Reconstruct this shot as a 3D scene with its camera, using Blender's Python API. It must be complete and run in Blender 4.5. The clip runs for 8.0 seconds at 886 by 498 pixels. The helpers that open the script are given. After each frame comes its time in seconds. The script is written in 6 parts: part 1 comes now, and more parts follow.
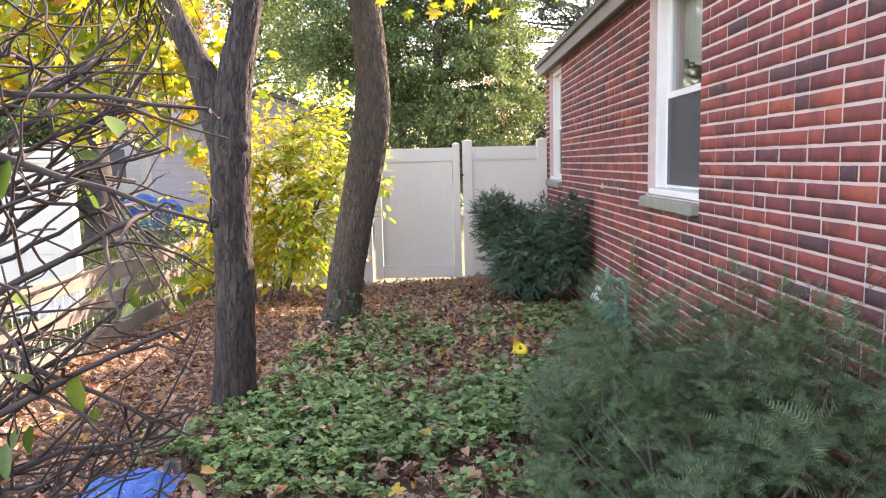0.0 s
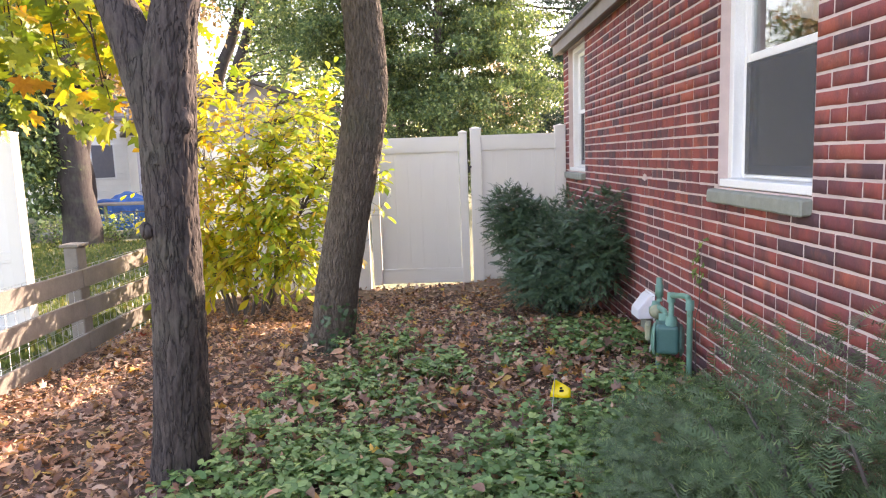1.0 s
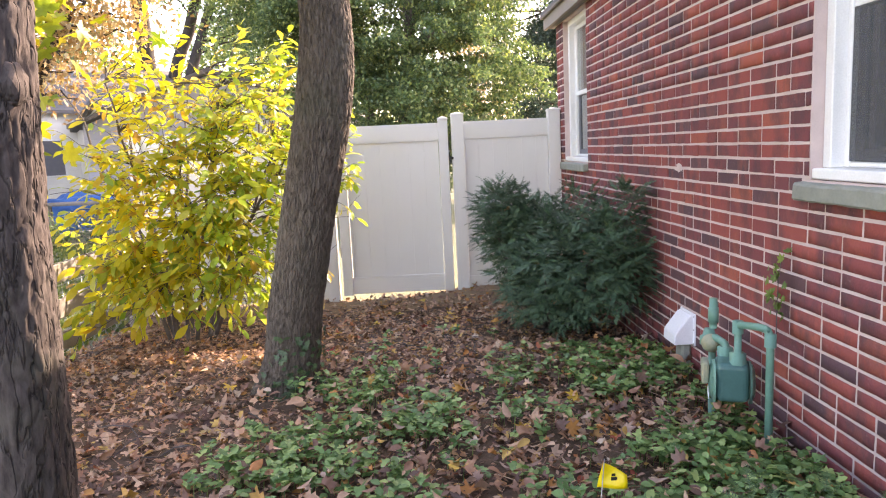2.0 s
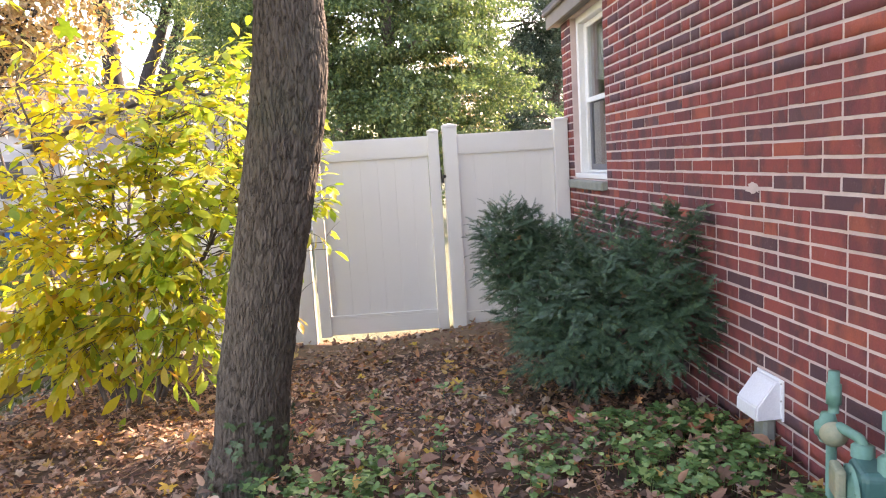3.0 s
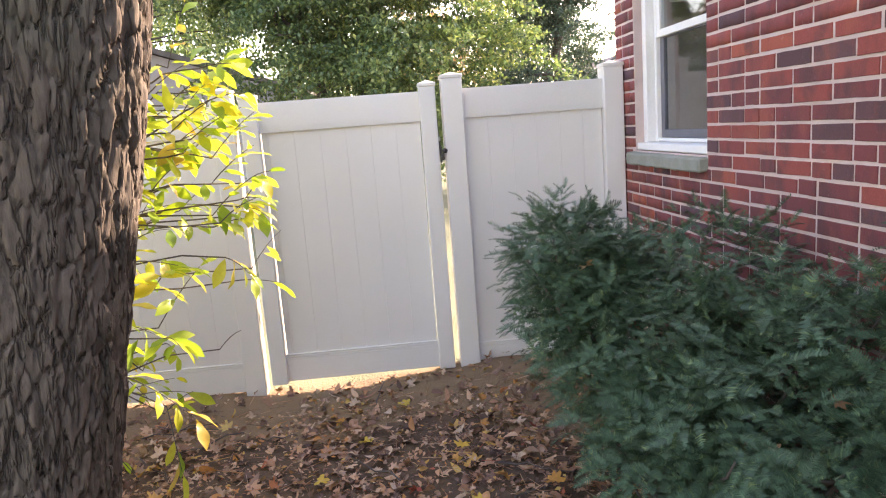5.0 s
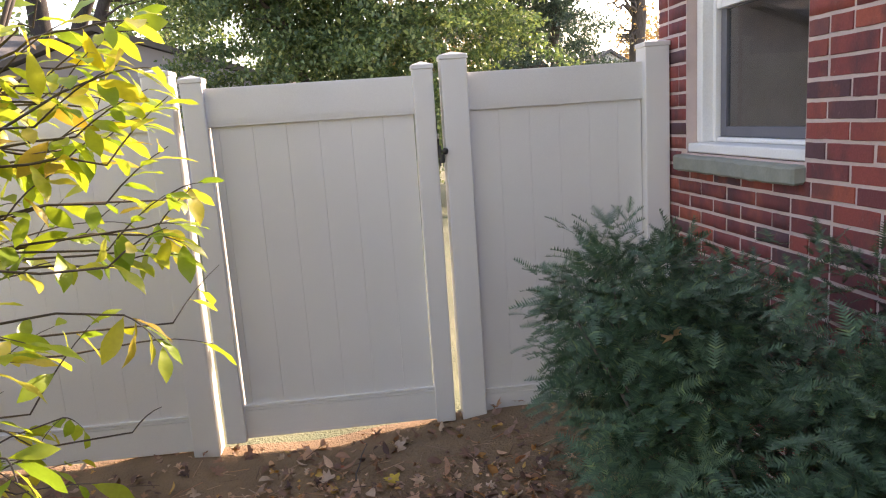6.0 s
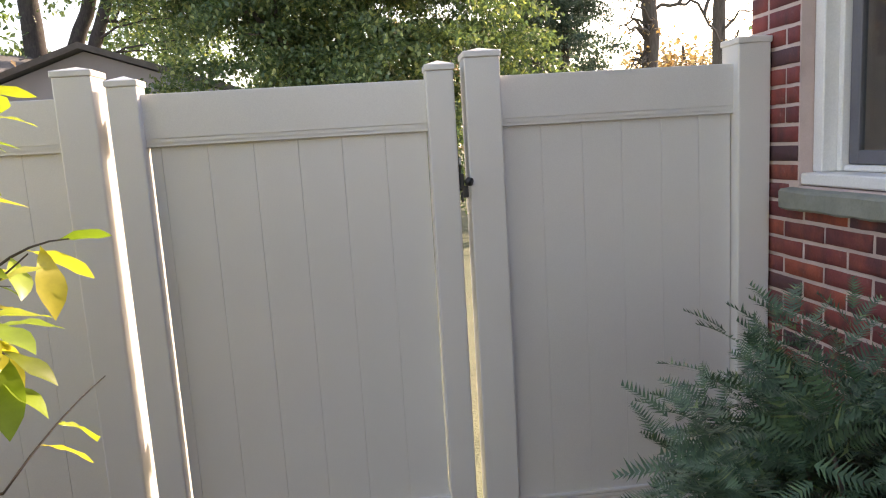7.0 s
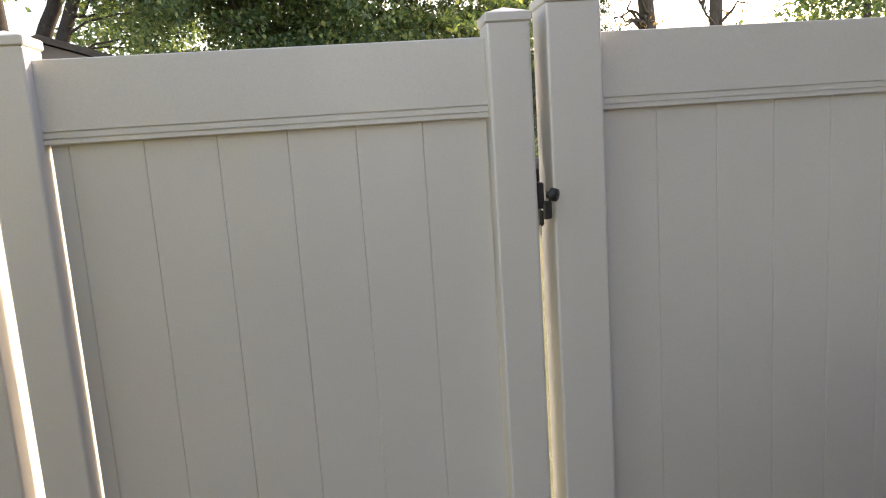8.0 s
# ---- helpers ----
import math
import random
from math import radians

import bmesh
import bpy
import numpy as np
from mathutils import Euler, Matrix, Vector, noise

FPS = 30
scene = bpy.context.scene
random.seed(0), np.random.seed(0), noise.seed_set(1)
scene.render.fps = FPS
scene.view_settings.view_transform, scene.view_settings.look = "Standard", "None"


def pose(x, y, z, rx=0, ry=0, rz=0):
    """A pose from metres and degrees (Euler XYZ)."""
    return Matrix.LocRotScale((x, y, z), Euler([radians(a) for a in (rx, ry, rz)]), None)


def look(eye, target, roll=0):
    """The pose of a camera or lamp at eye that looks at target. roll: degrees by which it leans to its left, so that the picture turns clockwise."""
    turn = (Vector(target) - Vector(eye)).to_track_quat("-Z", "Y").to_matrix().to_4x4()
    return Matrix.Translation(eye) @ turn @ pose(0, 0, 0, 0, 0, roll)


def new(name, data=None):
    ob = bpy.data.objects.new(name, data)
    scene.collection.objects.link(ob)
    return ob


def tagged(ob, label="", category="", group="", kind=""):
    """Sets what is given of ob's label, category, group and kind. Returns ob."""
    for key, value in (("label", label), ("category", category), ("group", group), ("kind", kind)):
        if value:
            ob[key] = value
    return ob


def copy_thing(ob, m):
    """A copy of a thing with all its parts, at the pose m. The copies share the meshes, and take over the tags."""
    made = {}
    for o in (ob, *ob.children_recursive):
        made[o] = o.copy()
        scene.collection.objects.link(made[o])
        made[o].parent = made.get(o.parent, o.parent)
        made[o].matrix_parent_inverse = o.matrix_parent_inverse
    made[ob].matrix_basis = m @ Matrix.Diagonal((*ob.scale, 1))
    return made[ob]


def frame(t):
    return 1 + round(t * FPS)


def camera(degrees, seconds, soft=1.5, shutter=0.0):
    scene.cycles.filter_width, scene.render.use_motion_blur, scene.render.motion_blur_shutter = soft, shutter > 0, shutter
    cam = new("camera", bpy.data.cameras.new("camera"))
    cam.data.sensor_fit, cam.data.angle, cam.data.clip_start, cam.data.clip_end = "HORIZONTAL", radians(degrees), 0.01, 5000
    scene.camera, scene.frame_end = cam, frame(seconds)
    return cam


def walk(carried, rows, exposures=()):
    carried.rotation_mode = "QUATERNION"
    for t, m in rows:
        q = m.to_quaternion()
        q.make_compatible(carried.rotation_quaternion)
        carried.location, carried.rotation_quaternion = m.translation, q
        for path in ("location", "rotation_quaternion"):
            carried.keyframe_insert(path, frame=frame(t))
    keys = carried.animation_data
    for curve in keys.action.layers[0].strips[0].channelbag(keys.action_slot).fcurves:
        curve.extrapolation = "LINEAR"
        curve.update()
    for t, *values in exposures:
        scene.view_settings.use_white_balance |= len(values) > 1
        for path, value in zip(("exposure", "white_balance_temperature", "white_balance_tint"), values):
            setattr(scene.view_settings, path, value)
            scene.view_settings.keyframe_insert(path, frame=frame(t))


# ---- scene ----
cam = camera(65.5, 8.0, soft=1.15)
PATH = [
    (0, (0.383, 0.907, 1.483), (0.345, 2.891, 1.234), -1.4),
    (0.1, (0.376, 0.993, 1.478), (0.338, 2.981, 1.259), -1.5),
    (0.2, (0.368, 1.081, 1.473), (0.329, 3.071, 1.279), -1.5),
    (0.3, (0.360, 1.171, 1.469), (0.322, 3.157, 1.235), -1.6),
    (0.4, (0.352, 1.266, 1.466), (0.314, 3.247, 1.195), -1.6),
    (0.5, (0.342, 1.366, 1.463), (0.303, 3.347, 1.191), -1.7),
    (0.6, (0.332, 1.473, 1.462), (0.292, 3.452, 1.175), -1.8),
    (0.7, (0.321, 1.584, 1.460), (0.281, 3.566, 1.192), -1.8),
    (0.8, (0.310, 1.697, 1.458), (0.274, 3.683, 1.219), -1.9),
    (0.9, (0.300, 1.809, 1.453), (0.259, 3.796, 1.228), -1.9),
    (1, (0.292, 1.917, 1.446), (0.254, 3.899, 1.180), -2.0),
    (1.1, (0.286, 2.019, 1.436), (0.240, 4.000, 1.165), -2.1),
    (1.2, (0.280, 2.119, 1.430), (0.231, 4.100, 1.157), -2.1),
    (2.3, (0.172, 3.263, 1.426), (0.236, 5.240, 1.132), -2.9),
    (2.5, (0.159, 3.464, 1.414), (0.216, 5.446, 1.145), -3.1),
    (2.6, (0.152, 3.559, 1.416), (0.209, 5.543, 1.169), -3.1),
    (2.7, (0.144, 3.650, 1.422), (0.210, 5.636, 1.193), -3.2),
    (2.8, (0.136, 3.739, 1.430), (0.198, 5.723, 1.190), -3.2),
    (2.9, (0.127, 3.826, 1.439), (0.216, 5.807, 1.183), -3.3),
    (3, (0.118, 3.912, 1.448), (0.223, 5.893, 1.196), -3.5),
    (3.1, (0.109, 3.998, 1.456), (0.221, 5.980, 1.205), -3.6),
    (3.2, (0.101, 4.087, 1.462), (0.214, 6.071, 1.239), -3.7),
    (3.3, (0.094, 4.178, 1.467), (0.208, 6.164, 1.257), -3.8),
    (3.4, (0.087, 4.274, 1.470), (0.197, 6.260, 1.261), -3.9),
    (3.5, (0.082, 4.375, 1.471), (0.194, 6.358, 1.238), -3.9),
    (3.6, (0.078, 4.483, 1.470), (0.190, 6.466, 1.240), -3.9),
    (3.7, (0.075, 4.594, 1.468), (0.181, 6.575, 1.216), -4.0),
    (3.8, (0.074, 4.705, 1.464), (0.182, 6.684, 1.196), -4.0),
    (3.9, (0.073, 4.812, 1.462), (0.180, 6.789, 1.177), -4.1),
    (4, (0.073, 4.912, 1.461), (0.179, 6.880, 1.124), -4.1),
    (4.1, (0.075, 5.002, 1.463), (0.180, 6.964, 1.090), -4.1),
    (4.2, (0.079, 5.084, 1.469), (0.187, 7.045, 1.088), -4.2),
    (4.3, (0.087, 5.164, 1.475), (0.193, 7.119, 1.070), -4.2),
    (4.4, (0.097, 5.244, 1.481), (0.207, 7.197, 1.066), -4.3),
    (4.5, (0.110, 5.329, 1.483), (0.220, 7.283, 1.070), -4.4),
    (4.6, (0.124, 5.421, 1.476), (0.238, 7.378, 1.078), -4.5),
    (4.7, (0.134, 5.517, 1.468), (0.256, 7.481, 1.108), -4.6),
    (5.8, (0.155, 6.479, 1.463), (0.322, 8.442, 1.116), -3.7),
    (5.9, (0.160, 6.568, 1.466), (0.329, 8.528, 1.107), -3.8),
    (6, (0.166, 6.661, 1.468), (0.335, 8.618, 1.097), -3.9),
    (6.1, (0.172, 6.761, 1.468), (0.347, 8.721, 1.115), -4.0),
    (6.2, (0.182, 6.862, 1.468), (0.366, 8.832, 1.148), -4.0),
    (6.3, (0.197, 6.961, 1.468), (0.378, 8.935, 1.206), -4.0),
    (6.4, (0.211, 7.055, 1.467), (0.392, 9.032, 1.231), -4.0),
    (6.5, (0.217, 7.144, 1.466), (0.394, 9.121, 1.223), -3.9),
    (6.6, (0.215, 7.228, 1.463), (0.394, 9.203, 1.201), -3.8),
    (6.7, (0.208, 7.308, 1.459), (0.384, 9.278, 1.163), -3.7),
    (6.8, (0.199, 7.384, 1.455), (0.372, 9.351, 1.137), -3.6),
    (6.9, (0.187, 7.460, 1.451), (0.359, 9.426, 1.130), -3.6),
    (7, (0.174, 7.535, 1.450), (0.347, 9.505, 1.150), -3.5),
    (7.1, (0.160, 7.611, 1.451), (0.331, 9.583, 1.163), -3.5),
    (7.2, (0.145, 7.689, 1.453), (0.317, 9.660, 1.154), -3.5),
    (7.3, (0.131, 7.770, 1.456), (0.313, 9.739, 1.157), -3.6),
    (7.4, (0.118, 7.852, 1.458), (0.306, 9.819, 1.150), -3.6),
    (7.5, (0.105, 7.938, 1.459), (0.303, 9.902, 1.138), -3.7),
    (7.6, (0.094, 8.027, 1.458), (0.295, 9.990, 1.135), -3.8),
    (7.7, (0.084, 8.118, 1.457), (0.292, 10.083, 1.149), -3.8),
    (7.8, (0.075, 8.211, 1.455), (0.291, 10.174, 1.139), -3.8),
    (7.9, (0.066, 8.306, 1.453), (0.282, 10.272, 1.159), -3.9),
    (8, (0.058, 8.401, 1.450), (0.283, 10.365, 1.144), -3.9),
]
walk(cam, [(t, look(eye, target, roll)) for t, eye, target, roll in PATH], [(0.0, 2.90, 8350, 29), (1.2, 2.88, 8350, 29), (2.4, 2.95, 8350, 29), (3.5, 2.90, 8350, 29), (4.6, 3.05, 8350, 29), (5.9, 2.36, 8350, 28), (7.0, 2.11, 8500, 24), (8.0, 2.04, 8900, 22)])

# ---- world, sun ----
SUN = Vector((0.66, 0.66, 0.52)).normalized()
world = bpy.data.worlds.new("sky")
scene.world = world
world.use_nodes = True
wn = world.node_tree.nodes
sky = wn.new("ShaderNodeTexSky")
sky.sky_type, sky.sun_disc = "NISHITA", False
sky.sun_elevation = math.asin(SUN.z)
sky.sun_rotation = math.atan2(SUN.x, SUN.y)
sky.air_density, sky.dust_density = 1.0, 1.3
world.node_tree.links.new(sky.outputs[0], wn["Background"].inputs[0])
wn["Background"].inputs[1].default_value = 0.15
lamp = bpy.data.lights.new("sun", "SUN")
lamp.energy, lamp.angle, lamp.color = 2.6, radians(0.5), (1.0, 0.93, 0.82)
sun = new("sun", lamp)
sun.matrix_world = look(SUN * 60, (0, 0, 0))

# ---- materials ----
def nodes_of(name, rough=0.8, metal=0.0):
    m = bpy.data.materials.new(name)
    m.use_nodes = True
    t = m.node_tree
    b = t.nodes["Principled BSDF"]
    b.inputs["Roughness"].default_value = rough
    b.inputs["Metallic"].default_value = metal
    return m, t, b


def coords(t, scale=(1, 1, 1)):
    c = t.nodes.new("ShaderNodeTexCoord")
    mp = t.nodes.new("ShaderNodeMapping")
    mp.inputs["Scale"].default_value = scale
    t.links.new(c.outputs["Object"], mp.inputs["Vector"])
    return mp.outputs["Vector"]


def noise_tex(t, vec, scale, detail=4.0, rough=0.6):
    n = t.nodes.new("ShaderNodeTexNoise")
    n.inputs["Scale"].default_value, n.inputs["Detail"].default_value, n.inputs["Roughness"].default_value = scale, detail, rough
    t.links.new(vec, n.inputs["Vector"])
    return n.outputs["Fac"]


def ramp(t, fac, stops, mode="LINEAR"):
    r = t.nodes.new("ShaderNodeValToRGB")
    r.color_ramp.interpolation = mode
    e = r.color_ramp.elements
    while len(e) < len(stops):
        e.new(0.5)
    for k, (p, c) in zip(e, stops):
        k.position, k.color = p, (*c, 1)
    t.links.new(fac, r.inputs["Fac"])
    return r.outputs["Color"]


def mixed(t, fac, a, b, blend="MIX"):
    m = t.nodes.new("ShaderNodeMix")
    m.data_type, m.blend_type = "RGBA", blend
    for sock, v in ((m.inputs["Factor"], fac), (m.inputs["A"], a), (m.inputs["B"], b)):
        if isinstance(v, (int, float)):
            sock.default_value = v
        elif isinstance(v, tuple):
            sock.default_value = (*v, 1)
        else:
            t.links.new(v, sock)
    return m.outputs["Result"]


def bump(t, b, height, strength=0.4, dist=0.005):
    n = t.nodes.new("ShaderNodeBump")
    n.inputs["Strength"].default_value, n.inputs["Distance"].default_value = strength, dist
    t.links.new(height, n.inputs["Height"])
    t.links.new(n.outputs["Normal"], b.inputs["Normal"])


def plain(name, col, col2=None, rough=0.6, metal=0.0, scale=12.0, fine=120.0, bumps=0.15, dist=0.002):
    """Two-scale mottled surface between two colours."""
    m, t, b = nodes_of(name, rough, metal)
    v = coords(t)
    col2 = col2 or tuple(c * 0.8 for c in col)
    big = ramp(t, noise_tex(t, v, scale), [(0.3, col), (0.75, col2)])
    f = noise_tex(t, v, fine, 3)
    t.links.new(mixed(t, 0.25, big, ramp(t, f, [(0.3, tuple(c * 0.75 for c in col)), (0.7, tuple(min(1, c * 1.15) for c in col))])), b.inputs["Base Color"])
    bump(t, b, f, bumps, dist)
    return m


def random_of(t, per_object):
    if per_object:
        return t.nodes.new("ShaderNodeObjectInfo").outputs["Random"]
    return t.nodes.new("ShaderNodeNewGeometry").outputs["Random Per Island"]


def brick_mat(name, per_object):
    m, t, b = nodes_of(name, 0.85)
    v = coords(t)
    base = ramp(t, random_of(t, per_object), [
        (0.0, (0.110, 0.050, 0.060)), (0.08, (0.20, 0.052, 0.056)), (0.28, (0.27, 0.063, 0.060)), (0.48, (0.33, 0.072, 0.060)),
        (0.64, (0.23, 0.056, 0.060)), (0.80, (0.40, 0.095, 0.062)), (0.87, (0.30, 0.068, 0.058)), (0.94, (0.14, 0.062, 0.070))], "CONSTANT")
    g = t.nodes.new("ShaderNodeNewGeometry")
    tall = t.nodes.new("ShaderNodeVectorMath")
    tall.operation = "MULTIPLY"
    tall.inputs[1].default_value = (1.0, 1.0, 0.55)
    t.links.new(g.outputs["Position"], tall.inputs[0])
    w = noise_tex(t, tall.outputs[0], 8.5, 4, 0.6)
    c = mixed(t, ramp(t, w, [(0.45, (0, 0, 0)), (0.64, (0.65, 0.65, 0.65))]), base, (0.085, 0.045, 0.052))
    w2 = noise_tex(t, tall.outputs[0], 6.1, 4, 0.6)
    c = mixed(t, ramp(t, w2, [(0.54, (0, 0, 0)), (0.72, (0.6, 0.6, 0.6))]), c, (0.40, 0.105, 0.065))
    f = noise_tex(t, g.outputs["Position"], 160.0, 4)
    c = mixed(t, 0.5, c, ramp(t, f, [(0.25, (0.5, 0.46, 0.45)), (0.75, (1.0, 0.97, 0.95))]), "MULTIPLY")
    pale = noise_tex(t, g.outputs["Position"], 30.0, 6, 0.75)
    c = mixed(t, ramp(t, pale, [(0.60, (0, 0, 0)), (0.78, (0.4, 0.4, 0.4))]), c, (0.46, 0.29, 0.24))
    t.links.new(c, b.inputs["Base Color"])
    bump(t, b, f, 0.5, 0.003)
    return m


def leaf_mat(name, stops, glow=0.35, rough=0.5, per_object=False, glowtint=(1.0, 1.0, 0.6), mottle=0.4):
    """Thin leaf: reflects, and lets part of the light through."""
    m, t, b = nodes_of(name, rough)
    r = random_of(t, per_object)
    c = ramp(t, r, stops)
    g = t.nodes.new("ShaderNodeNewGeometry")
    f = noise_tex(t, g.outputs["Position"], 60.0, 4)
    c = mixed(t, mottle, c, ramp(t, f, [(0.3, (0.45, 0.45, 0.4)), (0.65, (1.0, 1.0, 1.0))]), "MULTIPLY")
    t.links.new(c, b.inputs["Base Color"])
    tr = t.nodes.new("ShaderNodeBsdfTranslucent")
    t.links.new(mixed(t, 1.0, c, glowtint, "MULTIPLY"), tr.inputs["Color"])
    mx = t.nodes.new("ShaderNodeMixShader")
    mx.inputs[0].default_value = glow
    t.links.new(b.outputs[0], mx.inputs[1])
    t.links.new(tr.outputs[0], mx.inputs[2])
    t.links.new(mx.outputs[0], t.nodes["Material Output"].inputs["Surface"])
    return m


def maths(t, op, a, b):
    m = t.nodes.new("ShaderNodeMath")
    m.operation = op
    t.links.new(a, m.inputs[0])
    m.inputs[1].default_value = b
    return m.outputs[0]


def bark_mat(name, dark, light, scale=1.0, moss=(0.10, 0.11, 0.07), fissure=0.0):
    """Bark: streaked grain, and where asked a net of upright fissures between corky ridges, with the furrows' shade
    darkened into the colour.
    """
    m, t, b = nodes_of(name, 0.95)
    v = coords(t, (1, 1, 0.22))
    n = noise_tex(t, v, 55.0 * scale, 6, 0.7)
    c = ramp(t, n, [(0.3, dark), (0.7, light)])
    v2 = coords(t)
    c = mixed(t, ramp(t, noise_tex(t, v2, 3.5, 5), [(0.5, (0, 0, 0)), (0.75, (0.45, 0.45, 0.45))]), c, moss)
    height = n
    if fissure:
        k = noise_tex(t, coords(t, (1, 1, 0.17)), 38.0 * scale, 2.5, 0.5)
        line = maths(t, "ABSOLUTE", maths(t, "SUBTRACT", k, 0.5), 0.0)
        edge = ramp(t, line, [(0.0, (0, 0, 0)), (0.050, (1, 1, 1))])
        # dark lines in the colour add to the furrows' own tone the shade inside them
        c = mixed(t, fissure, c, mixed(t, 1.0, c, edge, "MULTIPLY"))
        height = mixed(t, 0.3, edge, n)
    t.links.new(c, b.inputs["Base Color"])
    bump(t, b, height, 0.9 if fissure else 0.7, 0.010 if fissure else 0.008)
    return m


BRICK_ONE = brick_mat("brick_single", True)
BRICK_ALL = brick_mat("brick_field", False)
MORTAR = plain("mortar", (0.64, 0.505, 0.475), (0.42, 0.325, 0.305), 0.95, scale=6, fine=200, bumps=0.6)
VINYL = plain("white_vinyl", (0.70, 0.69, 0.67), (0.66, 0.65, 0.63), 0.28, scale=3, fine=300, bumps=0.02, dist=0.0005)
PAINT = plain("white_paint", (0.80, 0.80, 0.79), (0.74, 0.74, 0.73), 0.45, scale=8, fine=150, bumps=0.05)
STONE = plain("sill_stone", (0.27, 0.28, 0.24), (0.19, 0.20, 0.17), 0.95, scale=14, fine=90, bumps=0.6, dist=0.004)
FASCIA = plain("fascia_paint", (0.27, 0.235, 0.21), (0.22, 0.19, 0.17), 0.7, scale=5)
SOFFIT = plain("soffit_paint", (0.20, 0.175, 0.16), (0.16, 0.14, 0.13), 0.8, scale=5)
SHINGLE = plain("asphalt_shingle", (0.16, 0.15, 0.15), (0.10, 0.10, 0.10), 0.95, scale=9, fine=180, bumps=0.6)
SASH = plain("dark_sash", (0.14, 0.14, 0.16), (0.11, 0.11, 0.13), 0.5, scale=9)
CURTAIN = plain("curtain_cloth", (0.70, 0.68, 0.64), (0.6, 0.58, 0.54), 0.9, scale=6, fine=400)
# near-black colour puts the dimness of the unlit rooms into their surfaces
ROOM = plain("dim_room_plaster", (0.022, 0.021, 0.021), (0.016, 0.016, 0.016), 0.9, scale=3)
METER = plain("green_grey_enamel", (0.13, 0.31, 0.245), (0.10, 0.22, 0.17), 0.45, scale=14, fine=90, bumps=0.1)
METER_DARK = plain("dark_green_enamel", (0.055, 0.165, 0.15), (0.04, 0.12, 0.11), 0.4, scale=14, fine=90, bumps=0.1)
TAN = plain("tan_casting", (0.36, 0.33, 0.22), (0.16, 0.24, 0.17), 0.6, scale=20)
STEEL = plain("zinc_steel", (0.45, 0.45, 0.45), (0.3, 0.3, 0.3), 0.35, 0.9, scale=30)
BLACK = plain("black_hardware", (0.02, 0.02, 0.02), (0.03, 0.03, 0.03), 0.4, scale=30)
PLASTIC = plain("white_plastic", (0.80, 0.80, 0.84), (0.74, 0.74, 0.78), 0.4, scale=10, bumps=0.03)
FLAG = plain("yellow_flag_film", (0.85, 0.62, 0.01), (0.80, 0.55, 0.01), 0.4, scale=15)
RAILWOOD = plain("weathered_board", (0.26, 0.235, 0.205), (0.13, 0.115, 0.10), 0.9, scale=5, fine=60, bumps=0.6, dist=0.004)
WHITEWALL = plain("white_siding", (0.78, 0.77, 0.74), (0.70, 0.69, 0.66), 0.7, scale=2)
GREYWALL = plain("grey_siding", (0.40, 0.40, 0.45), (0.34, 0.34, 0.39), 0.8, scale=2)
TARP = plain("blue_tarp", (0.02, 0.16, 0.50), (0.015, 0.10, 0.36), 0.5, scale=8, bumps=0.5, dist=0.02)


def soil_mat():
    m, t, b = nodes_of("leafy_soil", 0.95)
    v = coords(t)
    n = noise_tex(t, v, 9.0, 8, 0.7)
    c = ramp(t, n, [(0.3, (0.055, 0.035, 0.025)), (0.55, (0.13, 0.08, 0.05)), (0.75, (0.22, 0.14, 0.09))])
    f = noise_tex(t, v, 90.0, 5)
    c = mixed(t, 0.5, c, ramp(t, f, [(0.3, (0.4, 0.36, 0.32)), (0.7, (1, 1, 1))]), "MULTIPLY")
    t.links.new(c, b.inputs["Base Color"])
    bump(t, b, n, 0.8, 0.03)
    return m


SOIL = soil_mat()
LAWN = plain("lawn_soil", (0.13, 0.155, 0.085), (0.20, 0.19, 0.12), 0.95, scale=1.2, fine=60, bumps=0.8, dist=0.03)
DIRT = plain("bare_dirt", (0.26, 0.17, 0.10), (0.17, 0.11, 0.065), 0.97, scale=7, fine=70, bumps=0.8, dist=0.02)
BARK_A = bark_mat("smooth_grey_bark", (0.028, 0.021, 0.019), (0.100, 0.080, 0.072), 0.9, fissure=0.45)
BARK_B = bark_mat("furrowed_bark", (0.060, 0.047, 0.037), (0.172, 0.138, 0.108), 1.3, fissure=0.25)
BARK_C = bark_mat("far_bark", (0.05, 0.042, 0.036), (0.15, 0.125, 0.11), 0.4)
BARK_D = bark_mat("dark_far_bark", (0.022, 0.018, 0.018), (0.060, 0.050, 0.048), 0.4)
DARK_TWIG = plain("dark_twig_bark", (0.050, 0.042, 0.040), (0.085, 0.072, 0.066), 0.9, scale=20)
TWIG = plain("twig_bark", (0.075, 0.06, 0.055), (0.14, 0.12, 0.11), 0.9, scale=20)
LITTER = leaf_mat("fallen_leaves", [(0.0, (0.095, 0.052, 0.042)), (0.2, (0.22, 0.118, 0.088)), (0.42, (0.47, 0.245, 0.150)), (0.6, (0.64, 0.41, 0.28)),
                                    (0.74, (0.26, 0.150, 0.118)), (0.84, (0.62, 0.46, 0.35)), (0.90, (0.52, 0.21, 0.06)), (0.96, (0.60, 0.40, 0.12)), (1.0, (0.40, 0.07, 0.05))], 0.15, 0.7)
DRY = leaf_mat("dry_tan_leaf", [(0.0, (0.34, 0.22, 0.13)), (0.6, (0.26, 0.13, 0.07)), (1.0, (0.40, 0.27, 0.14))], 0.2, 0.7, True)
